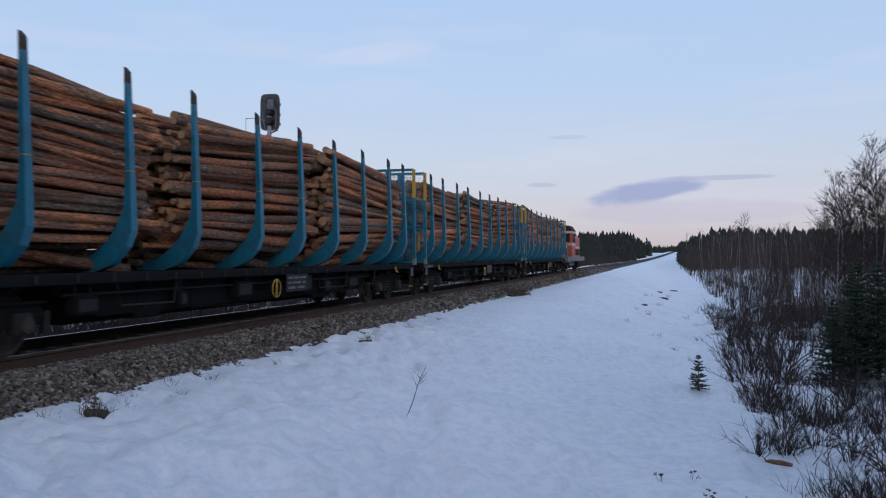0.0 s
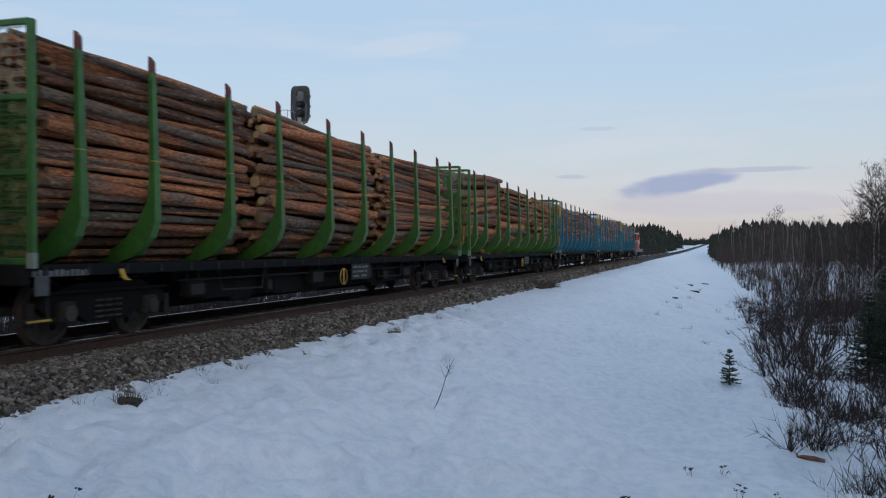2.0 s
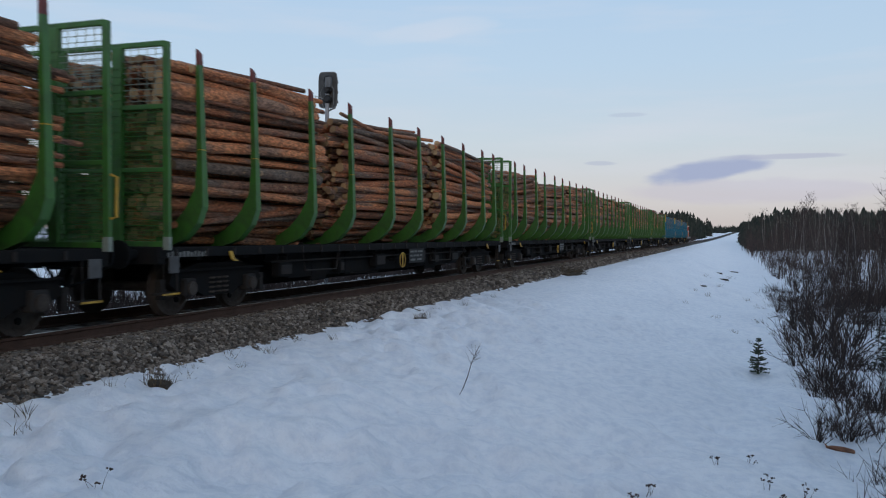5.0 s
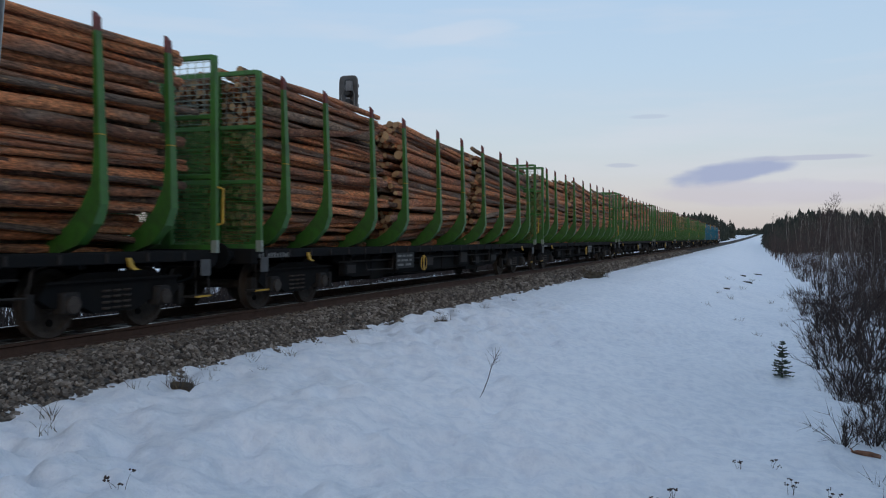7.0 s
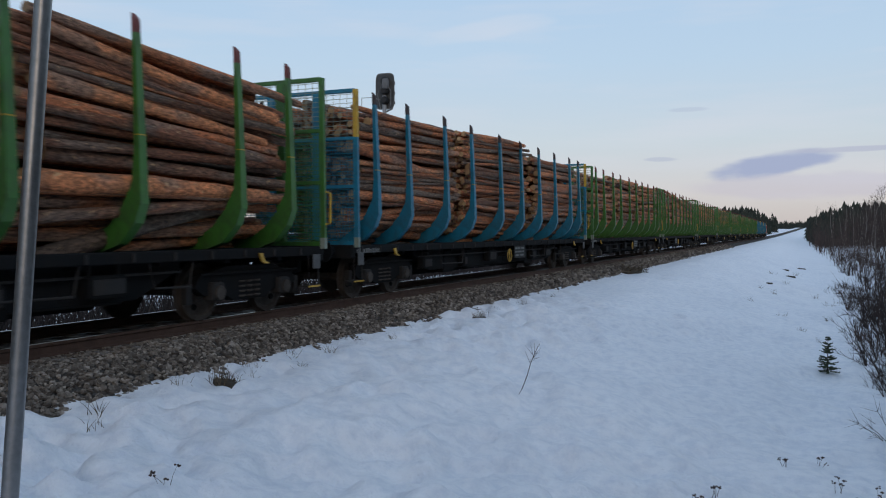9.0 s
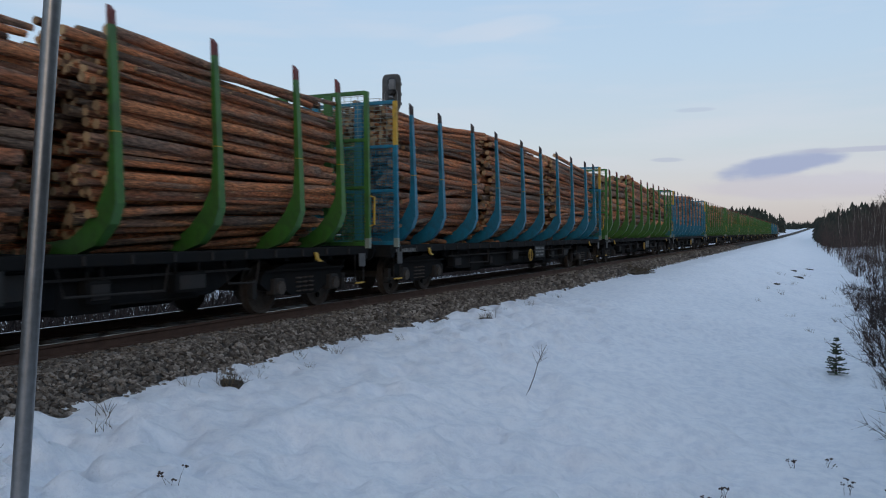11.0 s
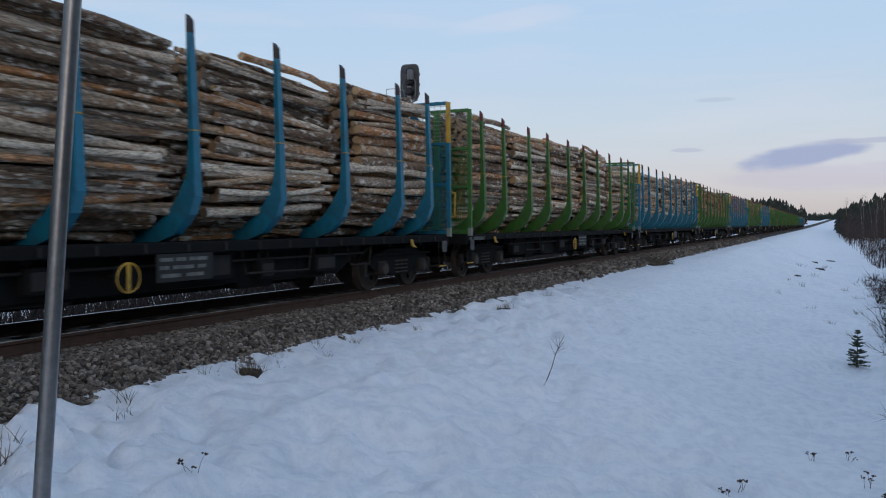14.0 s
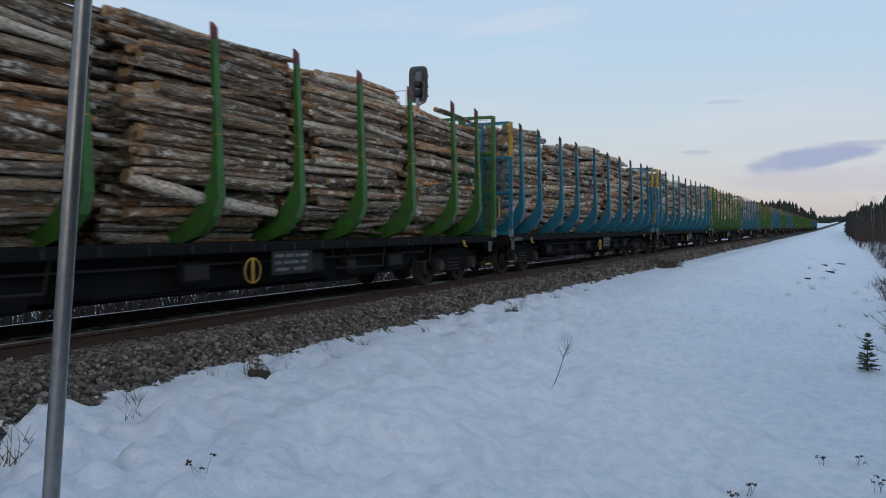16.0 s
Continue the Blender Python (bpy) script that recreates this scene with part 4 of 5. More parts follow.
def build_loco():
    """Orange centre-cab diesel with cream stripes, seen from behind at the head of the train."""
    y = FIRST + PITCH + Y_FRONT + 1.4
    lo = thing("diesel_locomotive", "orange and cream diesel locomotive with grey railings", "locomotive", m=Matrix.Translation((TRACK_X, y, 0)))
    s = Shape()
    s.box((-1.5, 0, 0.95), (1.5, 14, 1.35), 0, 0.03)
    s.box((-0.9, 2.5, 0.5), (0.9, 11.5, 0.95), 0, 0.05)
    part("frame", s.mesh("frame", [M_GREY]), lo, "grey frame with footplate")
    for a, b, top in ((0.9, 3.0, 2.75), (5.7, 13.1, 3.35)):
        s = Shape()
        prof = [(-1.1, 1.35), (1.1, 1.35), (1.1, top - 0.25), (0.9, top), (-0.9, top), (-1.1, top - 0.25)]
        s.loft([[(x, yy, z) for x, z in prof] for yy in (a, b)], 0)
        for sx in (-1.11, 1.11):
            s.box((min(sx, sx * 1.004), a, 2.12), (max(sx, sx * 1.004), b, 2.3), 1)
            for k in range(int((b - a) / 0.7)):
                s.box((min(sx, sx * 1.012), a + 0.15 + k * 0.7, 1.5), (max(sx, sx * 1.012), a + 0.6 + k * 0.7, 2.05), 2)
        s.box((-1.1, a - 0.012, 2.12), (1.1, a, 2.3), 1)
        s.box((-0.45, a - 0.02, 1.45), (0.45, a - 0.005, 2.05), 2)
        part("hood", s.mesh("hood", [M_ORANGE, M_CREAM, M_FRAME2]), lo, "orange hood with a cream band")
    s = Shape()
    prof = [(-1.5, 1.35), (1.5, 1.35), (1.5, 3.55), (1.2, 4.0), (-1.2, 4.0), (-1.5, 3.55)]
    s.loft([[(x, yy, z) for x, z in prof] for yy in (3.0, 5.7)], 0)
    s.box((-1.505, 2.99, 2.32), (1.505, 5.71, 2.5), 1)
    s.box((-1.505, 2.99, 3.4), (1.505, 5.71, 3.56), 1)
    cab = part("cab", s.mesh("cab", [M_ORANGE, M_CREAM]), lo, "orange cab with cream bands")
    s = Shape()
    s.loft([[(x * 1.03, yy, z + 0.05) for x, z in ((1.5, 3.55), (1.2, 4.0), (-1.2, 4.0), (-1.5, 3.55))] for yy in (2.85, 5.85)], 0)
    s.box((-0.5, 3.4, 4.05), (0.5, 4.6, 4.28), 0, 0.05)
    s.tube([(0.9, 3.2, 4.0), (0.9, 3.2, 4.45)], 0.04, 8, 0)
    part("roof", s.mesh("roof", [M_FRAME2]), cab, "sooty dark cab roof")
    for x0, x1 in ((-1.3, -0.25), (0.25, 1.3)):
        s = Shape()
        s.box((x0, 2.985, 2.62), (x1, 3.01, 3.34), 0)
        part("window", s.mesh("window", [M_GLASS]), cab, "dark cab window")
    for sx in (-1.515, 1.495):
        for y0 in (3.3, 4.5):
            s = Shape()
            s.box((sx, y0, 2.62), (sx + 0.02, y0 + 0.9, 3.34), 0)
            part("window", s.mesh("window", [M_GLASS]), cab, "dark cab window")
    s = Shape()
    s.tube([(0.4, 7.2, 3.3), (0.4, 7.2, 3.9)], 0.17, 10, 0)
    s.box((-0.6, 8.4, 3.3), (0.6, 11.6, 3.6), 0, 0.05)
    part("exhaust", s.mesh("exhaust", [M_FRAME]), lo, "sooty exhaust and roof box")
    for sx in (-1, 1):
        s = Shape()
        s.tube([(sx * 1.45, 0.1, 2.4), (sx * 1.45, 2.9, 2.4)], 0.022, 6, 0)
        for k in range(4):
            s.tube([(sx * 1.45, 0.1 + 0.9 * k, 1.35), (sx * 1.45, 0.1 + 0.9 * k, 2.4)], 0.02, 6, 0)
        s.tube([(sx * 1.45, 0.1, 2.4), (sx * 0.4, 0.1, 2.4), (sx * 0.4, 0.1, 1.35)], 0.022, 6, 0)
        s.tube([(sx * 1.45, 0.1, 1.9), (sx * 0.4, 0.1, 1.9)], 0.018, 6, 0)
        part("railing", s.mesh("railing", [M_GREY]), lo, "grey tube railing")
        s = Shape()
        s.disc((sx * 0.95, -0.3, 1.03), (0, 1, 0), 0.22, 0.06, 16, 0)
        s.tube([(sx * 0.95, 0, 1.03), (sx * 0.95, -0.3, 1.03)], 0.09, 10, 0)
        part("buffer", s.mesh("buffer", [M_FRAME]), lo)
        s = Shape()
        s.disc((sx * 1.1, -0.02, 1.55), (0, 1, 0), 0.12, 0.06, 14, 0)
        part("tail_lamp", s.mesh("tail_lamp", [M_CREAM]), lo, "unlit round tail lamp")
    bf, wh = bogie_frame_mesh(), wheel_meshes()
    for yy in (2.6, 11.4):
        b = part("bogie", bf, lo, "", Matrix.Translation((0, yy, 0)))
        for dy in (-0.9, 0.9):
            part("wheelset", wh, b, "", Matrix.Translation((0, dy, 0.46)))
    train_rows[lo] = y


build_loco()


# ---- signal and post beside the line ----
def make_signal():
    x, y = -12.9, 25.0
    z0 = float(ground_z(x, y))
    sg = thing("railway_signal", "black railway colour-light signal with hooded lamps on a grey mast", "signal", m=pose(x, y, 0, 0, 0, 6))
    s = Shape()
    s.tube([(0, 0, z0 - 0.3), (0, 0, 6.3)], 0.07, 12)
    s.box((-0.25, -0.25, z0 - 0.2), (0.25, 0.25, z0 + 0.25), 0, 0.03)
    part("mast", s.mesh("mast", [M_STEEL]), sg, "grey steel mast")
    s = Shape()
    prof = [(0.33 * math.copysign(abs(math.cos(t)) ** 0.35, math.cos(t)), 0.6 * math.copysign(abs(math.sin(t)) ** 0.35, math.sin(t))) for t in (2 * math.pi * (j + 0.5) / 28 for j in range(28))]
    s.loft([[(a, 0.05, 6.23 + b) for a, b in prof], [(a, 0.09, 6.23 + b) for a, b in prof]], 0)
    s.loft([[(a * k, yy, 6.23 + b * k) for a, b in prof] for k, yy in ((1.0, 0.092), (1.03, 0.08), (1.03, 0.04), (0.97, 0.045))], 1, False)
    part("backplate", s.mesh("backplate", [M_BACK, M_GREY]), sg, "grey rounded backplate with a pale rim")
    for k, z in enumerate((6.58, 6.23, 5.9)):
        s = Shape()
        s.tube([(0.02, 0.06, z), (0.02, -0.10, z), (0.02, -0.16, z)], [0.15, 0.14, 0.09], 14, 0)
        part("lamp_housing", s.mesh("lamp_housing", [M_BLACK]), sg, "black lamp housing")
        s = Shape()
        arc = [math.pi * (j / 9) - 0.3 for j in range(11)]
        rings = [[(0.02 + r0 * math.cos(t), yy, z + r0 * math.sin(t)) for t in arc] + [(0.02 + (r0 - 0.012) * math.cos(t), yy, z + (r0 - 0.012) * math.sin(t)) for t in arc[::-1]] for yy, r0 in ((0.09, 0.15), (0.62, 0.145))]
        s.loft(rings, 0)
        part("hood", s.mesh("hood", [M_BLACK]), sg, "black lamp hood")
    s = Shape()
    s.box((0.0, -0.22, 6.28), (0.2, -0.05, 6.62), 0, 0.02)
    part("relay_box", s.mesh("relay_box", [M_GREY]), sg, "pale grey box on the back")
    s = Shape()
    s.tube([(0.05, -0.16, 6.6), (0.28, -0.12, 6.2), (0.26, -0.1, 5.7), (0.1, -0.06, 5.5)], 0.018, 6)
    s.tube([(0.0, -0.16, 6.5), (-0.2, -0.14, 6.1), (-0.1, -0.1, 5.6)], 0.016, 6)
    s.tube([(-0.1, 0, 5.45), (0.3, 0, 5.62)], 0.025, 6)
    part("cable", s.mesh("cable", [M_GREY]), sg, "grey cables and bracket")
    s = Shape()
    for a in (-0.35, -0.75):
        s.tube([(a, -0.2, 4.9), (a, -0.2, 6.0)], 0.012, 5)
    for z in (5.0, 5.5, 6.0):
        s.tube([(-0.06, -0.05, z - 0.1), (-0.35, -0.2, z), (-0.75, -0.2, z)], 0.012, 5)
    s.box((-0.8, -0.35, 4.86), (0.0, 0.1, 4.9), 0)
    part("guard_rail", s.mesh("guard_rail", [M_STEEL]), sg, "thin ladder guard rail")


make_signal()


def make_post():
    s = Shape()
    a, b = Vector((-2.407, 2.09, 2.18)), Vector((-2.489, 1.997, 0.418))
    d = (a - b).normalized()
    s.tube([b - d * 1.1, b, a, a + d * 1.2], 0.029, 24)
    s.tube([a + d * 1.2, a + d * 1.205], [0.029, 0.012], 24)
    ob = thing("steel_post", "leaning galvanised grey steel tube post standing in the snow", "post", data=s.mesh("steel_post", [M_POST], True))
    return ob


make_post()


# ---- plants ----
def tube_arrays(out, pts, rads, sides):
    """Adds a thin bar along pts to out = [verts, faces]."""
    k = len(out[0])
    n = len(pts)
    for a in range(n):
        d = pts[min(a + 1, n - 1)] - pts[max(a - 1, 0)]
        u = np.cross(d, (0.31, 0.17, 0.93) if abs(d[2]) < 0.9 * np.linalg.norm(d) else (1.0, 0.2, 0.1))
        u = u / (np.linalg.norm(u) + 1e-9)
        w = np.cross(d, u)
        w = w / (np.linalg.norm(w) + 1e-9)
        for j in range(sides):
            t = 2 * math.pi * j / sides
            out[0].append(pts[a] + (u * math.cos(t) + w * math.sin(t)) * rads[a])
    for a in range(n - 1):
        for j in range(sides):
            out[1].append((k + a * sides + j, k + a * sides + (j + 1) % sides, k + (a + 1) * sides + (j + 1) % sides, k + (a + 1) * sides + j))


def grow(r, start, way, length, rad, droop, n=4, wander=0.12):
    pts, p, d = [start], np.array(start, float), np.array(way, float)
    for _ in range(n - 1):
        d = d + r.normal(0, wander, 3) + (0, 0, droop)
        d = d / np.linalg.norm(d)
        p = p + d * length / (n - 1)
        pts.append(p.copy())
    return pts, [rad * (1 - 0.8 * a / (n - 1)) for a in range(n)], d


def bare_tree(seed, h, rad, branches, twigs, low=0.25, spread=0.35):
    """Trunk and crown of a leafless tree."""
    r = np.random.default_rng(seed)
    trunk, crown = [[], []], [[], []]
    pts, p, d = [np.array((0, 0, -0.15))], np.array((0.0, 0, -0.15)), np.array((r.normal(0, 0.06), r.normal(0, 0.06), 1.0))
    n = 8
    for _ in range(n - 1):
        d = d + (*r.normal(0, 0.06, 2), 0.05)
        d /= np.linalg.norm(d)
        p = p + d * (h + 0.15) / (n - 1)
        pts.append(p.copy())
    tube_arrays(trunk, pts, [rad * (1 - 0.92 * a / (n - 1)) for a in range(n)], 6 if h > 4 else 4)
    for _ in range(branches):
        t = r.uniform(low, 0.97)
        a = t * (n - 1)
        i = int(a)
        st = pts[i] + (pts[min(i + 1, n - 1)] - pts[i]) * (a - i)
        q = r.uniform(0, 2 * math.pi)
        up = r.uniform(0.6, 1.6)
        way = np.array((math.cos(q), math.sin(q), up))
        way /= np.linalg.norm(way)
        ln = h * spread * (1.05 - t) * r.uniform(0.6, 1.2) + 0.12 * h * 0.5
        bp, br, _ = grow(r, st, way, ln, rad * 0.34 * (1.1 - t) + 0.004, 0.05, 4 if h > 4 else 3)
        tube_arrays(crown, bp, br, 3)
        for _ in range(twigs):
            j = r.integers(1, len(bp))
            w2 = bp[j] - bp[j - 1]
            w2 = w2 / np.linalg.norm(w2) + r.normal(0, 0.55, 3)
            w2 /= np.linalg.norm(w2)
            tp, tr, _ = grow(r, bp[j] * 0.6 + bp[j - 1] * 0.4, w2, ln * r.uniform(0.25, 0.6), 0.0045 + 0.0006 * h, 0.02, 3 if h > 4 and branches > 40 else 2)
            tube_arrays(crown, tp, tr, 3)
    return trunk, crown


def bush(seed, h, stems, twigs):
    r = np.random.default_rng(seed)
    out = [[], []]
    for _ in range(stems):
        q, lean = r.uniform(0, 2 * math.pi), r.uniform(0.05, 0.75)
        st = np.array((math.cos(q) * r.uniform(0, 0.14) * h, math.sin(q) * r.uniform(0, 0.14) * h, -0.1))
        way = np.array((math.cos(q) * lean, math.sin(q) * lean, 1))
        way /= np.linalg.norm(way)
        ln = h * r.uniform(0.45, 1.05)
        bp, br, _ = grow(r, st, way, ln, 0.004 + 0.0045 * h, 0.02, 6, 0.17)
        tube_arrays(out, bp, br, 4)
        for _ in range(twigs):
            j = r.integers(1, 5)
            w2 = (bp[j] - bp[j - 1]) / np.linalg.norm(bp[j] - bp[j - 1]) + r.normal(0, 0.45, 3) + (0, 0, 0.2)
            w2 /= np.linalg.norm(w2)
            tp, tr, _ = grow(r, bp[j], w2, ln * r.uniform(0.15, 0.42), 0.0045 + 0.001 * h, 0.03, 3)
            tube_arrays(out, tp, tr, 3)
    return out


def spruce(seed, h, rings, per):
    """Whorls of drooping boughs, each a spine with short needle sprays on both sides."""
    r = np.random.default_rng(seed)
    trunk, crown = [[], []], [[], []]
    tube_arrays(trunk, [np.array((0, 0, -0.1)), np.array((0, 0, h * 0.5)), np.array((0, 0, h * 0.98))], [0.018 * h + 0.006, 0.011 * h, 0.003], 7)
    for a in range(rings):
        t = (a + 0.5 + r.uniform(-0.3, 0.3)) / rings
        z = h * (0.05 + 0.93 * t)
        reach = h * 0.27 * (1 - t) ** 0.85 + 0.035 * h * 0.5
        for b in range(per):
            q = 2 * math.pi * (b + r.uniform(-0.35, 0.35)) / per + a
            ln = reach * r.uniform(0.65, 1.15)
            way = np.array((math.cos(q), math.sin(q), 0.35 * t + r.uniform(-0.25, 0.1)))
            bp, br, _ = grow(r, np.array((0, 0, z)), way / np.linalg.norm(way), ln, 0.004 + 0.002 * h, 0.05, 5, 0.05)
            tube_arrays(crown, bp, br, 3)
            for j in range(1, 5):
                base = bp[j]
                d = (bp[j] - bp[j - 1]) / np.linalg.norm(bp[j] - bp[j - 1])
                sd = np.cross(d, (0, 0, 1))
                for sgn in (-1, 1, -0.5, 0.5):
                    w = d * r.uniform(0.5, 0.9) + sd * sgn * r.uniform(0.6, 1.0) + (0, 0, r.uniform(-0.25, 0.25))
                    w = w / np.linalg.norm(w)
                    l2 = ln * r.uniform(0.14, 0.30) * (1.25 - 0.18 * j) + 0.02
                    wid = 0.010 + 0.007 * h
                    tip, mid = base + w * l2, base + w * l2 * 0.45
                    nrm = np.cross(w, (0.1, 0.2, 1.0))
                    nrm = nrm / np.linalg.norm(nrm)
                    k = len(crown[0])
                    crown[0] += [base, mid + nrm * wid, tip, mid - nrm * wid, mid + np.array((0, 0, wid * 0.8)), mid - np.array((0, 0, wid * 0.8))]
                    crown[1] += [(k, k + 1, k + 4), (k + 1, k + 2, k + 4), (k + 2, k + 3, k + 4), (k + 3, k, k + 4), (k + 1, k, k + 5), (k + 2, k + 1, k + 5), (k + 3, k + 2, k + 5), (k, k + 3, k + 5)]
    return trunk, crown


def to_mesh(name, arr, mat):
    return mesh_of(name, arr[0], arr[1], [mat])


def stand(name, label, category, group, pieces, x, y, turn=0.0, scale=1.0, sink=0.0):
    ob = thing(name, label, category, group, m=Matrix.LocRotScale((x, y, float(ground_z(x, y)) - sink), Euler((0, 0, turn)), (scale,) * 3))
    for nm, me in pieces:
        part(nm, me, ob)
    return ob


vr = np.random.default_rng(42)

# small spruces in the ditch and at the wood's edge
def place_spruces():
    tr, cr = spruce(1, 0.82, 11, 7)
    small = [("trunk", to_mesh("trunk", tr, M_TWIG)), ("crown", to_mesh("crown", cr, M_NEEDLE))]
    stand("young_spruce", "small green spruce sapling standing alone in the snow", "spruce", "", small, 0.65, 19.14)
    big = []
    for sd in (2, 3):
        tr, cr = spruce(sd, 3.0, 20, 9)
        big.append([("trunk", to_mesh("trunk", tr, M_TWIG)), ("crown", to_mesh("crown", cr, M_NEEDLE))])
    for k, (x, y, sc) in enumerate(((3.9, 21.9, 0.72), (4.5, 22.4, 0.85), (5.1, 22.8, 1.0), (4.8, 24.5, 0.95), (6.2, 25.5, 1.2), (7.6, 28, 1.4), (5.9, 29, 1.0), (8.4, 24.5, 1.4), (9.2, 33, 1.6), (7.2, 21.2, 1.2))):
        stand("spruce", "dark green spruce with boughs down to the snow", "spruce", "spruces at the wood's edge", big[k % 2], x, y, k * 1.3, sc)


place_spruces()


def place_bushes():
    kinds = [to_mesh("brush", bush(60 + k, 1.0, 19, 8), M_TWIG) for k in range(5)]
    spots = [(1.25, 12.77, 0.75), (1.75, 13.4, 0.95), (1.95, 15.25, 1.0), (2.5, 15.9, 1.2), (1.55, 16.4, 0.7), (1.96, 19.35, 1.7), (2.35, 18.2, 1.4), (1.5, 20.6, 1.0), (2.6, 20.8, 1.7), (2.0, 23.0, 1.9), (2.9, 23.8, 2.2), (1.7, 26, 1.2), (2.6, 27, 2.3), (3.3, 26, 2.4), (2.2, 30, 1.8), (3.1, 31, 2.4), (1.9, 35, 1.4), (2.9, 36, 2.0), (3.2, 13.2, 1.1), (3.5, 15.3, 1.2), (2.9, 11.3, 1.3), (2.35, 10.5, 1.0), (2.8, 9.8, 1.3), (3.3, 10.4, 1.6), (3.9, 12.2, 1.4), (4.2, 16.5, 1.3), (3.6, 18.5, 1.5), (2.2, 9.0, 0.8), (4.6, 19.3, 1.2), (2.05, 11.6, 0.6), (2.6, 9.2, 1.3), (3.0, 8.9, 1.4), (3.4, 9.5, 1.5), (2.45, 9.8, 1.1), (3.6, 11.0, 1.3), (3.0, 12.3, 1.1), (2.6, 13.2, 1.0), (2.3, 14.2, 0.9), (3.0, 16.9, 1.3), (4.0, 14.0, 1.3), (1.9, 17.6, 1.2)]
    for k, (x, y, h) in enumerate(spots):
        stand("willow_bush", "leafless dark brown willow bush growing through the snow", "bush", "bushes in the ditch", [("brush", kinds[k % 5])], x, y, k * 0.9, h * 0.95)
    for k in range(60):
        y = vr.uniform(26, 110)
        x = 1.6 + abs(vr.normal(0, 1.6)) + 0.02 * y + vr.uniform(0, 4)
        stand("willow_bush", "leafless dark brown willow bush growing through the snow", "bush", "bushes in the ditch", [("brush", kinds[k % 5])], x, y, k * 0.7, vr.uniform(0.6, 1.6))


place_bushes()


def place_birches():
    kinds = []
    for k in range(6):
        tr, cr = bare_tree(200 + k, 6.0, 0.055, 56, 7, 0.28)
        kinds.append([("trunk", to_mesh("trunk", tr, M_TRUNK)), ("crown", to_mesh("crown", cr, M_TWIG))])
    light = []
    for k in range(5):
        tr, cr = bare_tree(230 + k, 6.0, 0.055, 30, 3, 0.25)
        light.append([("trunk", to_mesh("trunk", tr, M_TRUNK)), ("crown", to_mesh("crown", cr, M_TWIG))])
    spots = [(6.9, 38, 0.95), (7.3, 40, 1.1), (7.8, 42, 1.15), (8.3, 44, 1.2), (8.9, 43, 1.3), (9.2, 46, 1.25), (7.6, 46, 0.95), (8.7, 40, 1.3), (9.6, 42, 1.4), (8.2, 37, 1.05), (9.3, 39, 1.25), (10.4, 41, 1.3), (11.4, 40, 1.45), (12.0, 44, 1.3), (9.0, 45, 1.0), (13.5, 42, 1.6), (10.8, 36, 1.35), (12.6, 37, 1.55), (14.5, 46, 1.5), (9.8, 33, 1.2), (11.6, 33, 1.5), (8.0, 50, 0.9), (15, 39, 1.7), (4.7, 70, 0.95), (5.9, 78, 1.15), (6.8, 83, 1.0), (5.0, 62, 0.8), (6.4, 60, 0.8), (8.6, 70, 0.95), (7.6, 58, 0.85), (10, 64, 0.9), (6.0, 48, 0.75), (7.0, 42, 0.7), (5.2, 44, 0.6)]
    for k, (x, y, sc) in enumerate(spots):
        stand("birch_tree", "leafless pale-trunked birch standing in the snow beside the line", "birch", "birches beside the line", kinds[k % 6], x, y, k * 1.1, sc)
    for k in range(150):
        y = vr.uniform(40, 210)
        x = 4.2 + abs(vr.normal(0, 1)) * 9 + vr.uniform(0, 6)
        sc = float(np.clip((1.4 + 0.033 * y * vr.uniform(0.6, 1.15) + 1.2) / 6.0, 0.4, 1.5))
        stand("birch_tree", "leafless pale-trunked birch standing in the snow beside the line", "birch", "birches beside the line", light[k % 5], x, y, k * 1.7, sc)


place_birches()


def merge(arrs, places):
    V, F, k = [], [], 0
    for n, (x, y, turn, sc) in enumerate(places):
        v, f = arrs[n % len(arrs)]
        x = x + float(line_shift(y))
        c, s = math.cos(turn) * sc, math.sin(turn) * sc
        V.append(np.stack([v[:, 0] * c - v[:, 1] * s + x, v[:, 0] * s + v[:, 1] * c + y, v[:, 2] * sc + float(ground_z(x, y))], 1))
        F += (f + k).tolist()
        k += len(v)
    return np.concatenate(V).tolist(), F


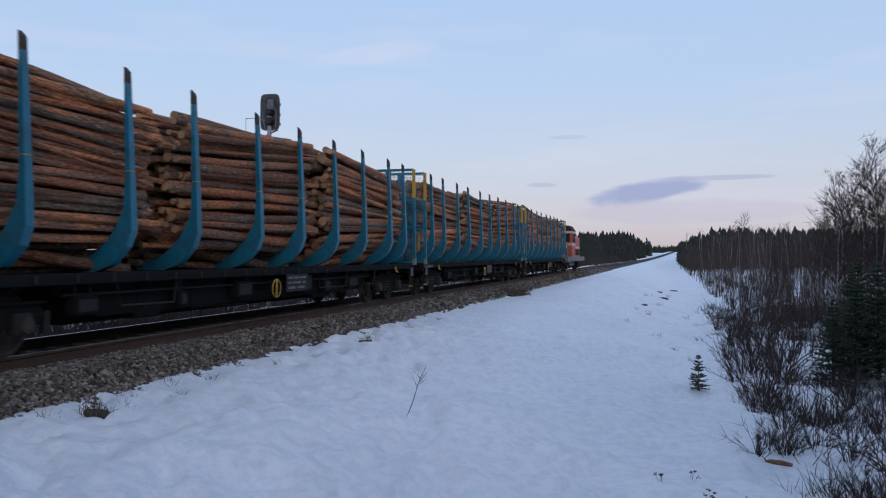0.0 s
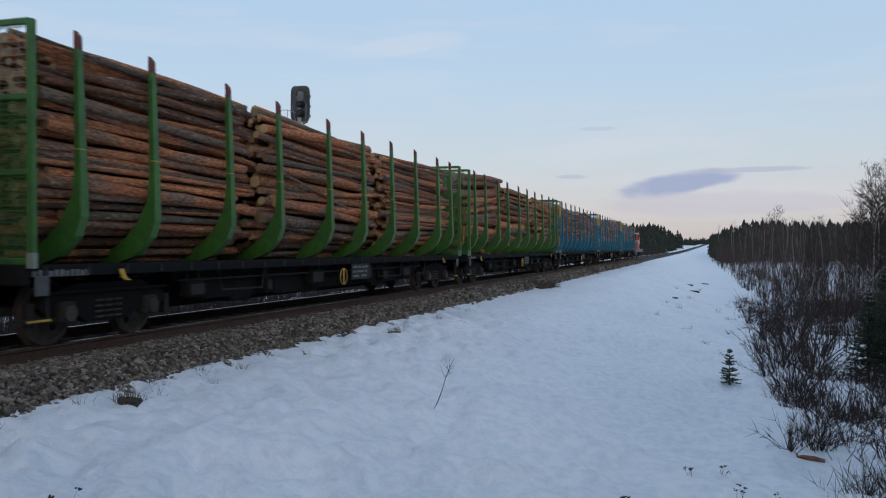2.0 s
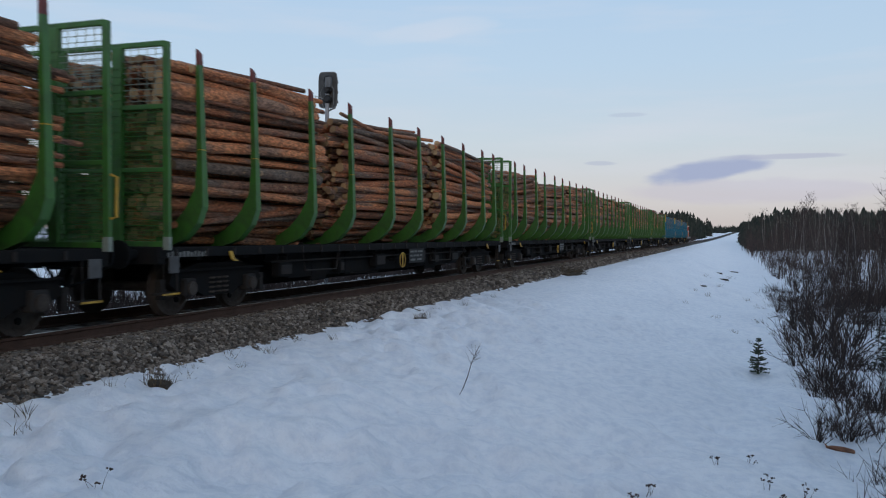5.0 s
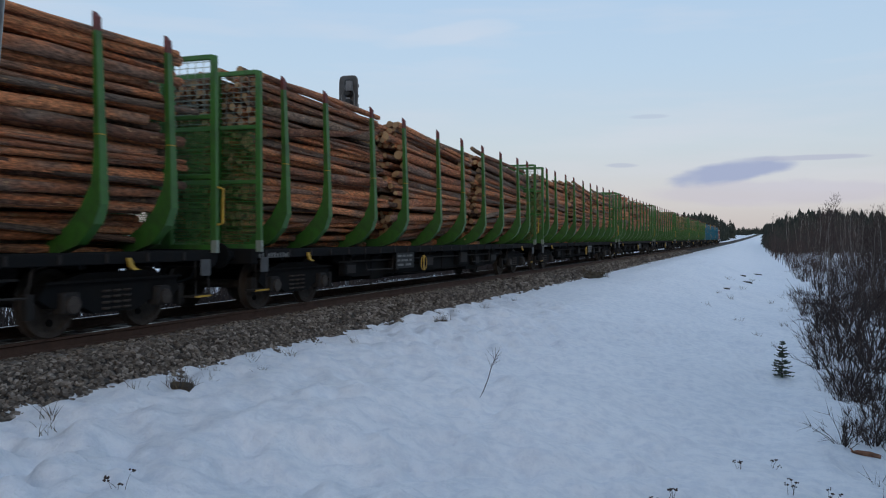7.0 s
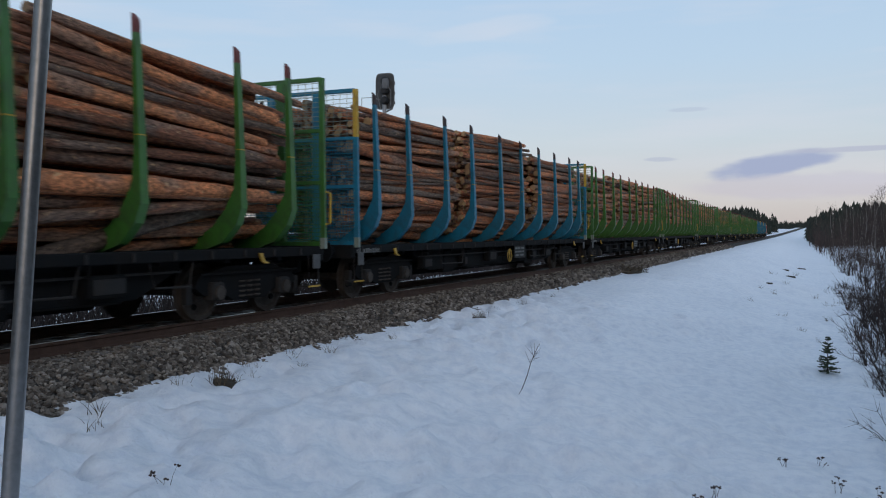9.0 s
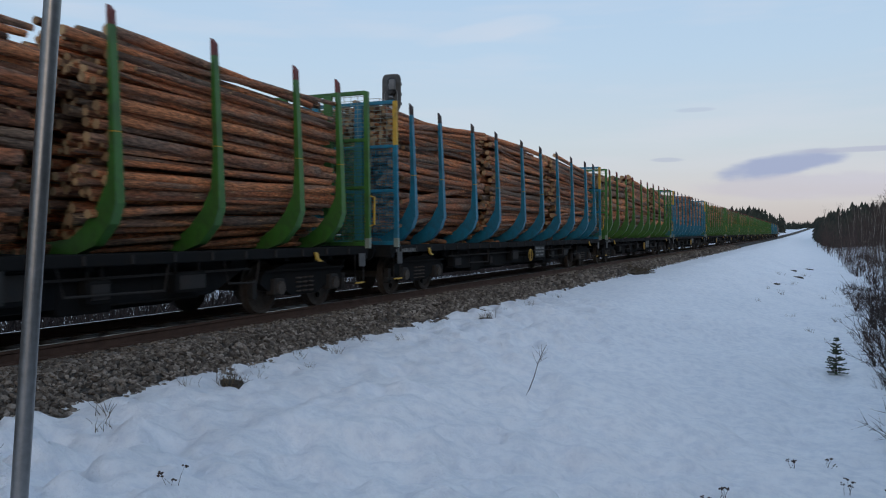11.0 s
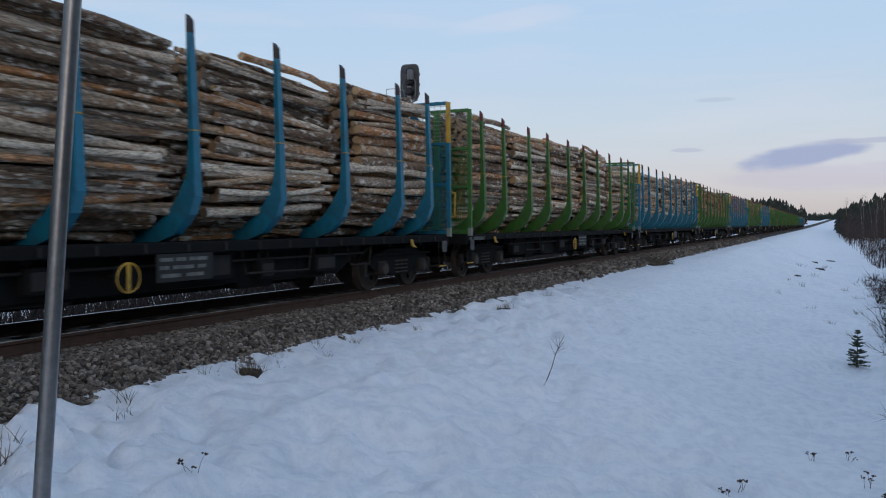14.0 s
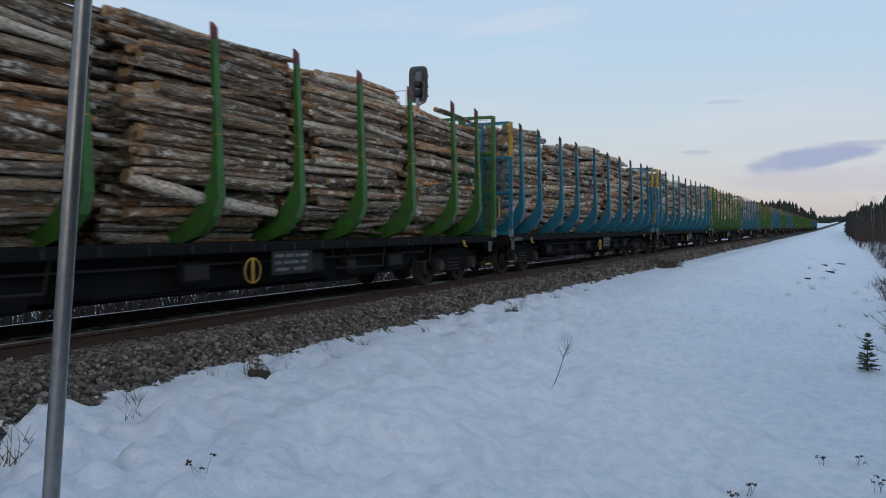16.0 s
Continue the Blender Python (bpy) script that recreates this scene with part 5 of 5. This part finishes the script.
def place_thickets():
    """Dense young growth on both sides of the line."""
    arrs = []
    for k in range(6):
        tr, cr = bare_tree(300 + k, 3.2, 0.024, 10, 2, 0.12, 0.42)
        n = len(tr[0])
        arrs.append((np.array(tr[0] + cr[0]), np.array(tr[1] + [tuple(a + n for a in f) for f in cr[1]])))
    r = np.random.default_rng(9)
    right = []
    for _ in range(1150):
        y = 26 + 190 * r.random() ** 1.3
        x = 3.6 - 0.004 * y + r.uniform(0, 1) ** 1.5 * (10 + 0.28 * y)
        right.append((x, y, r.uniform(0, 6.28), float(np.clip(0.45 + 0.0075 * y, 0.5, 1.6)) * r.uniform(0.6, 1.15)))
    for _ in range(560):
        y = r.uniform(24, 75)
        x = 3.9 + 0.035 * y + r.uniform(0, 1) ** 1.2 * (5 + 0.2 * y)
        right.append((x, y, r.uniform(0, 6.28), float(0.35 + 0.008 * y) * r.uniform(0.6, 1.2)))
    for _ in range(620):
        y = r.uniform(22, 62)
        x = 3.3 + 0.02 * y + 9 * r.random() ** 1.3
        if not (2.9 < x < 4.6 and 23 < y < 31):
            right.append((x, y, r.uniform(0, 6.28), r.uniform(0.22, 0.55)))
    v, f = merge(arrs, right)
    thing("birch_thicket", "dense leafless reddish-brown birch thicket on snowy ground", "thicket", kind="stuff", data=mesh_of("birch_thicket", v, f, [M_TWIG]))
    left = []
    for _ in range(600):
        y = -4 + 330 * r.random() ** 1.6
        x = -15.2 - r.uniform(0, 1) ** 1.6 * 22
        left.append((x, y, r.uniform(0, 6.28), r.uniform(0.4, 1.05)))
    v, f = merge(arrs, left)
    thing("birch_thicket", "dense leafless birch thicket behind the railway line", "thicket", kind="stuff", data=mesh_of("birch_thicket", v, f, [M_TWIG]))


place_thickets()


def place_brush():
    """Low dead brush and stalks between the far side of the line and the thicket."""
    r = np.random.default_rng(33)
    arrs = []
    for k in range(6):
        out = [[], []]
        for j in range(15):
            w = np.array((*r.normal(0, 0.4, 2), 1.0))
            tp, tr, _ = grow(r, np.array((*r.normal(0, 0.25, 2), -0.1)), w / np.linalg.norm(w), r.uniform(0.3, 0.95), 0.011, 0.0, 3)
            tube_arrays(out, tp, tr, 3)
        arrs.append((np.array(out[0]), np.array(out[1])))
    spots = [(-12.7 - r.random() ** 1.3 * 9, 1 + 75 * r.random() ** 1.4, r.uniform(0, 6.28), r.uniform(0.6, 1.8)) for _ in range(1600)]
    spots += [(-13.2 - r.random() * 6, r.uniform(75, 350), r.uniform(0, 6.28), r.uniform(1.5, 3.5)) for _ in range(600)]
    v, f = merge(arrs, spots)
    thing("dead_brush", "low dark dead brush in the snow behind the railway", "brush", kind="stuff", data=mesh_of("dead_brush", v, f, [M_TWIG]))


place_brush()


def place_ditch_scrub():
    """Dwarf shrubs, dead stalks and thin saplings that fill the ditch below the wood, thickened to imitate shade."""
    r = np.random.default_rng(52)
    arrs = []
    for k in range(6):
        out = [[], []]
        for j in range(26):
            w = np.array((*r.normal(0, 0.55, 2), 1.0))
            tp, tr, _ = grow(r, np.array((*r.normal(0, 0.2, 2), -0.06)), w / np.linalg.norm(w), r.uniform(0.15, 0.6), 0.006, 0.0, 3)
            tube_arrays(out, tp, tr, 3)
            w2 = w + r.normal(0, 0.5, 3)
            tp2, tr2, _ = grow(r, tp[1], w2 / np.linalg.norm(w2), r.uniform(0.1, 0.3), 0.004, 0.0, 3)
            tube_arrays(out, tp2, tr2, 3)
        arrs.append((np.array(out[0]), np.array(out[1])))
    # more clumps than grow there: they stand in for shade on the snow
    spots = []
    while len(spots) < 540:
        y = 8.5 + 42 * r.random() ** 1.4
        x = 1.35 + 0.012 * y + 6.5 * r.random() ** 1.1
        clump = math.sin(2.1 * x + 0.9 * y) + math.sin(1.3 * y - 2.7 * x + 1.0) + 0.25 * (x - 1.5)
        if clump > 0.15 and not (2.9 < x < 4.6 and 23 < y < 31):
            spots.append((x, y, r.uniform(0, 6.28), r.uniform(0.5, 1.25)))
    v, f = merge(arrs, spots)
    thing("ditch_scrub", "low dark dwarf shrubs and dead stalks in the snowy ditch, thickened to imitate shade", "scrub", kind="stuff", data=mesh_of("ditch_scrub", v, f, [M_TWIG]))


place_ditch_scrub()


def place_far_wood():
    """Spruce wood further off, on both sides and across the line's far end."""
    r = np.random.default_rng(21)
    arrs = []
    for k in range(5):
        V, F = [], []
        for a in range(6):
            t = a / 6
            z, R = 0.06 + 0.94 * t, 0.21 * (1 - t) ** 0.6 + 0.012
            n = 6
            b = len(V)
            V.append((0, 0, z + 0.2))
            for j in range(2 * n):
                q = math.pi * j / n + r.uniform(-0.15, 0.15) + a
                rr = R * (r.uniform(0.8, 1.2) if j % 2 == 0 else 0.45)
                V.append((math.cos(q) * rr, math.sin(q) * rr, z + (-0.03 if j % 2 == 0 else 0.03)))
            F += [(b, b + 1 + j, b + 1 + (j + 1) % (2 * n)) for j in range(2 * n)]
        arrs.append((np.array(V), np.array(F)))
    places = []
    for _ in range(900):  # right of the line
        y = r.uniform(170, 430)
        x = 4.5 + r.uniform(0, 1) ** 1.4 * (0.55 * y)
        places.append((x, y, r.uniform(0, 6), r.uniform(0.76, 1.0) * (1.4 + 0.0365 * y) * (0.6 + 0.4 * min(1.0, (x - 4.5) / 14))))
    for _ in range(330):  # right, behind the near birches
        y = r.uniform(45, 170)
        x = 0.12 * y + 12 + r.uniform(0, 60)
        places.append((x, y, r.uniform(0, 6), r.uniform(0.6, 0.95) * (1.6 + 0.036 * math.hypot(x, y))))
    for _ in range(1100):  # left of the line
        y = r.uniform(230, 720)
        x = -14.8 - 0.014 * max(0.0, y - 300) - r.uniform(0, 1) * 0.16 * y
        places.append((x, y, r.uniform(0, 6), (1.4 + 0.0285 * y) * (0.55 + 0.45 * min(1.0, (-14 - x) / 28)) * r.uniform(0.62, 1.0)))
    for _ in range(1700):  # across the far end
        y = r.uniform(870, 1300)
        x = r.uniform(-170, 150)
        places.append((x, y, r.uniform(0, 6), r.uniform(6, 9)))
    for _ in range(300):  # along the line's end
        y = r.uniform(430, 900)
        x = r.uniform(5, 60) if r.random() < 0.5 else -r.uniform(32, 80)
        places.append((x, y, r.uniform(0, 6), r.uniform(8, 12)))
    for _ in range(90):  # unseen trees added beside the camera, prolonging the wood's edge to darken the snow
        x, y = r.uniform(5.5, 26), r.uniform(-18, 19)
        places.append((x + max(0.0, y) * 0.15, y, r.uniform(0, 6), r.uniform(6, 9.5)))
    for _ in range(130):  # more unseen spruces along the ditch, added to block the sky above it
        x, y = r.uniform(5.6, 12), r.uniform(-2, 22)
        places.append((x + max(0.0, y) * 0.12, y, r.uniform(0, 6), r.uniform(4, 8)))
    for _ in range(700):  # all round behind the camera
        q = r.uniform(math.pi * 0.6, math.pi * 1.9) + math.pi / 2
        d = r.uniform(45, 110)
        x, y = d * math.cos(q), d * math.sin(q)
        if abs(x - TRACK_X) > 8 and y < 20 and x > -70:
            places.append((x, y, r.uniform(0, 6), r.uniform(6, 9)))
    v, f = merge(arrs, places)
    thing("spruce_wood", "dark distant spruce wood standing round the railway line, with unseen shading trees", "wood", kind="stuff", data=mesh_of("spruce_wood", v, f, [M_FAR]))


place_far_wood()


# ---- small things in the snow ----
def tuft_mesh(seed, n, h, spread):
    r = np.random.default_rng(seed)
    out = [[], []]
    for _ in range(n):
        q, d = r.uniform(0, 6.28), r.uniform(0, spread)
        st = np.array((math.cos(q) * d, math.sin(q) * d * 0.6, -0.03))
        way = np.array((*r.normal(0, 0.35, 2), 1.0))
        bp, br, _ = grow(r, st, way / np.linalg.norm(way), h * r.uniform(0.4, 1.1), 0.0045, -0.08, 4, 0.12)
        tube_arrays(out, bp, br, 3)
    return to_mesh("grass", out, M_GRASS)


def place_tufts():
    kinds = [tuft_mesh(80 + k, 85, 0.17, 0.25) for k in range(3)] + [tuft_mesh(90 + k, 12, 0.17, 0.18) for k in range(3)] + [tuft_mesh(96, 9, 0.08, 0.22)]
    s = Shape()
    n = 14
    rings = [[(math.cos(2 * math.pi * j / n) * R * (0.85 + 0.3 * ((j * 7) % 5) / 5), math.sin(2 * math.pi * j / n) * R * 0.55, z) for j in range(n)] for R, z in ((0.24, -0.06), (0.20, 0.004), (0.09, 0.012))]
    s.loft(rings)
    soil = s.mesh("soil", [worn("bare_soil", (0.045, 0.035, 0.025), rough=0.95)])
    spots = [(-6.7, 8.51, 0, 1.15), (-6.9, 7.9, 3, 1.0), (-6.45, 17.1, 1, 1.35), (-6.7, 39.4, 2, 1.8), (-7.05, 10.5, 3, 1.1), (-6.75, 11.2, 4, 1.0), (-6.95, 9.4, 5, 0.9), (-6.6, 13.0, 4, 0.8), (-6.9, 14.3, 5, 0.9), (-6.8, 15.6, 3, 0.9), (-6.75, 6.5, 4, 1.1), (-6.4, 6.1, 5, 0.9), (-6.55, 20.5, 3, 1.0), (-6.6, 23.5, 4, 1.0), (-6.3, 4.75, 3, 1.5), (-6.15, 4.6, 4, 1.4), (-6.4, 4.55, 5, 1.3), (-1.57, 33.5, 5, 1.4), (-0.9, 38, 3, 1.6), (-1.34, 54.5, 4, 1.8), (-0.5, 47, 5, 1.6), (0.2, 27, 4, 1.2), (-0.4, 30, 5, 1.2), (0.1, 60, 4, 2.0), (0.9, 41, 3, 1.5), (1.0, 31, 4, 1.5), (1.3, 36, 5, 1.6), (0.6, 24.5, 3, 1.1), (1.4, 28.5, 4, 1.2), (-1.2, 43, 6, 1.7), (-0.95, 45.5, 6, 1.3), (-0.4, 57, 6, 2.0), (-0.7, 62, 6, 1.6), (0.3, 75, 6, 2.4), (0.1, 92, 6, 2.6), (-1.5, 40, 4, 1.6), (-1.0, 49, 6, 1.3), (-6.6, 8.9, 3, 0.9), (-6.45, 9.9, 4, 0.8), (-6.8, 12.2, 5, 0.9), (-6.55, 18.4, 4, 1.0), (-6.9, 5.4, 3, 0.8)]
    for x, y, k, sc in spots:
        ob = stand("grass_tuft", "dry brown grass tuft sticking out of the snow", "grass tuft", "grass tufts in the snow", [("grass", kinds[k])], x, y, x * 9, sc)
        ob.children[0]["kind"] = "stuff"
        if k < 3 or k == 6:
            part("soil", soil, ob, "bare dark soil")


place_tufts()


def make_twig():
    r = np.random.default_rng(31)
    out = [[], []]
    base = np.array((0.0, 0, -0.08))
    top = np.array((0.27, 0.05, 0.58))
    pts = [base + (top - base) * t + np.array((0.02 * math.sin(t * 5), 0, 0)) for t in (0, 0.25, 0.5, 0.75, 1.0)]
    tube_arrays(out, pts, [0.008, 0.007, 0.006, 0.005, 0.003], 5)
    twigs = [[], []]
    for _ in range(12):
        w = np.array((r.uniform(-0.5, 0.9), r.uniform(-0.5, 0.5), r.uniform(0.3, 0.9)))
        tp, tr, _ = grow(r, pts[3] + (pts[4] - pts[3]) * r.uniform(0, 1), w / np.linalg.norm(w), r.uniform(0.1, 0.24), 0.0035, 0.0, 3)
        tube_arrays(twigs, tp, tr, 3)
    ob = stand("dry_sapling", "bare leaning sapling twig sticking out of the snow", "twig", "", [("stem", to_mesh("stem", out, M_TWIG))], -3.58, 10.95)
    part("twigs", to_mesh("twigs", twigs, M_TWIG), ob)["kind"] = "stuff"


make_twig()


def place_weeds():
    r = np.random.default_rng(17)
    for x, y, h in ((-4.47, 4.95, 0.22), (0.47, 9.8, 0.22), (0.62, 9.5, 0.16), (0.85, 9.9, 0.14), (-0.75, 9.0, 0.14), (-0.1, 10.4, 0.16), (0.3, 11.2, 0.2), (-0.9, 8.7, 0.12)):
        out = [[], []]
        for _ in range(4):
            w = np.array((*r.normal(0, 0.3, 2), 1.0))
            tp, tr, _ = grow(r, np.array((*r.normal(0, 0.03, 2), -0.04)), w / np.linalg.norm(w), h * r.uniform(0.6, 1.1), 0.004, 0, 4)
            tube_arrays(out, tp, tr, 4)
            for _ in range(5):
                q = tp[-1] + r.normal(0, 0.014, 3) * (1, 1, 0.4)
                tube_arrays(out, [q - (0, 0, 0.006), q + (0, 0, 0.001), q + (0, 0, 0.008)], [0.004, 0.011, 0.004], 6)
        stand("dry_weed", "withered dark weed with seed heads in the snow", "weed", "weeds in the snow", [("stem", to_mesh("stem", out, M_TWIG))], x, y)
    s = Shape()
    s.tube([(-0.34, 0, 0.02), (-0.1, 0.03, 0.05), (0.15, 0, 0.04), (0.36, -0.04, 0.0)], [0.05, 0.07, 0.065, 0.05], 9)
    s.tube([(-0.2, 0.02, 0.08), (-0.26, 0.04, 0.16)], [0.02, 0.012], 6)
    stand("fallen_log", "short mossy brown log half sunk in the snow", "log", "", [("wood", s.mesh("wood", [M_PINE]))], 1.48, 12.6, 0.2, 0.62)


place_weeds()


def make_heap():
    """A heap of cleared brush and turf on the edge of the ballast."""
    r = np.random.default_rng(71)
    x, y = -6.95, 38.4
    ob = thing("brush_heap", "low heap of brown turf and dead sticks beside the ballast", "brush heap", m=Matrix.Translation((x, y, float(ground_z(x, y)))))
    s = Shape()
    n = 16
    s.loft([[(math.cos(2 * math.pi * j / n) * R * r.uniform(0.85, 1.15) * 0.55, math.sin(2 * math.pi * j / n) * R * r.uniform(0.85, 1.15) * 1.5, z * r.uniform(0.8, 1.2)) for j in range(n)] for R, z in ((0.75, -0.1), (0.68, 0.06), (0.45, 0.17), (0.15, 0.22))])
    part("turf", s.mesh("turf", [worn("brown_turf", (0.06, 0.045, 0.028), rough=0.95)]), ob, "dark brown turf")
    out = [[], []]
    for _ in range(70):
        w = np.array((r.normal(0, 0.5), r.normal(0, 1.0), abs(r.normal(0, 0.25))))
        tp, tr, _ = grow(r, np.array((r.normal(0, 0.2), r.normal(0, 0.6), r.uniform(0.05, 0.2))), w / np.linalg.norm(w), r.uniform(0.4, 1.0), 0.016, -0.03, 3)
        tube_arrays(out, tp, tr, 4)
    st = part("sticks", to_mesh("sticks", out, M_GRASS), ob, "pale dead sticks")
    st["kind"] = "stuff"


make_heap()


# ---- what moves ----
# the train runs at nearly one speed: small leads and lags in metres
TRAIN = [(0.0, 0.17), (0.5, 0.17), (1.0, 0.2), (1.5, 0.22), (2.0, 0.25), (2.5, 0.23), (3.0, 0.25), (3.5, 0.22), (4.0, -0.48), (4.5, -0.49), (5.0, -0.5), (5.5, -0.5), (6.0, -0.5), (6.5, -0.5), (7.0, -0.46), (7.5, -0.43), (8.0, -0.35), (8.5, -0.31), (9.0, -0.22), (9.5, -0.25), (10.0, -0.4), (10.5, -0.55), (11.0, -0.64), (11.5, -0.64), (12.0, -0.57), (12.5, -0.46), (13.0, -0.4), (13.5, -0.33), (14.0, -0.36), (14.5, -0.26), (15.0, -0.19), (15.5, -0.02), (16.0, 0.08)]


def on_line(y):
    """Where a thing of the train stands when its rear is at y: it follows the bend and the climb."""
    dx, dz = float(line_shift(y + 10) - line_shift(y)) / 10, float(line_rise(y + 10) - line_rise(y)) / 10
    return Matrix.Translation((TRACK_X + float(line_shift(y)), y, float(line_rise(y)))) @ Matrix.Rotation(-dx, 4, "Z") @ Matrix.Rotation(dz, 4, "X")


def motions():
    for ob, y in train_rows.items():
        walk(ob, [(t, on_line(y + SPEED * t + d)) for t, d in TRAIN])
    step = 1 / FPS
    for ws, yw, y in turning:
        # turn the wheels while they pass in view
        t0 = max(0.0, (2.0 - y - yw) / SPEED)
        t1 = min(16.0, (30.0 - y - yw) / SPEED)
        m0 = Matrix.Translation(ws.location)
        rows = [(0.0, m0)] if t0 > 0.05 else []
        if t1 > t0:
            for k in range(int((t1 - t0) / step) + 1):
                t = t0 + k * step
                rows.append((t, m0 @ Matrix.Rotation(-SPEED * (t - t0) / 0.46, 4, "X")))
        last = rows[-1] if rows else (0.0, m0)
        if not rows:
            rows = [(0.0, m0)]
        if last[0] < 15.95:
            rows.append((16.0, last[1]))
        if len(rows) > 1:
            walk(ws, rows)


motions()
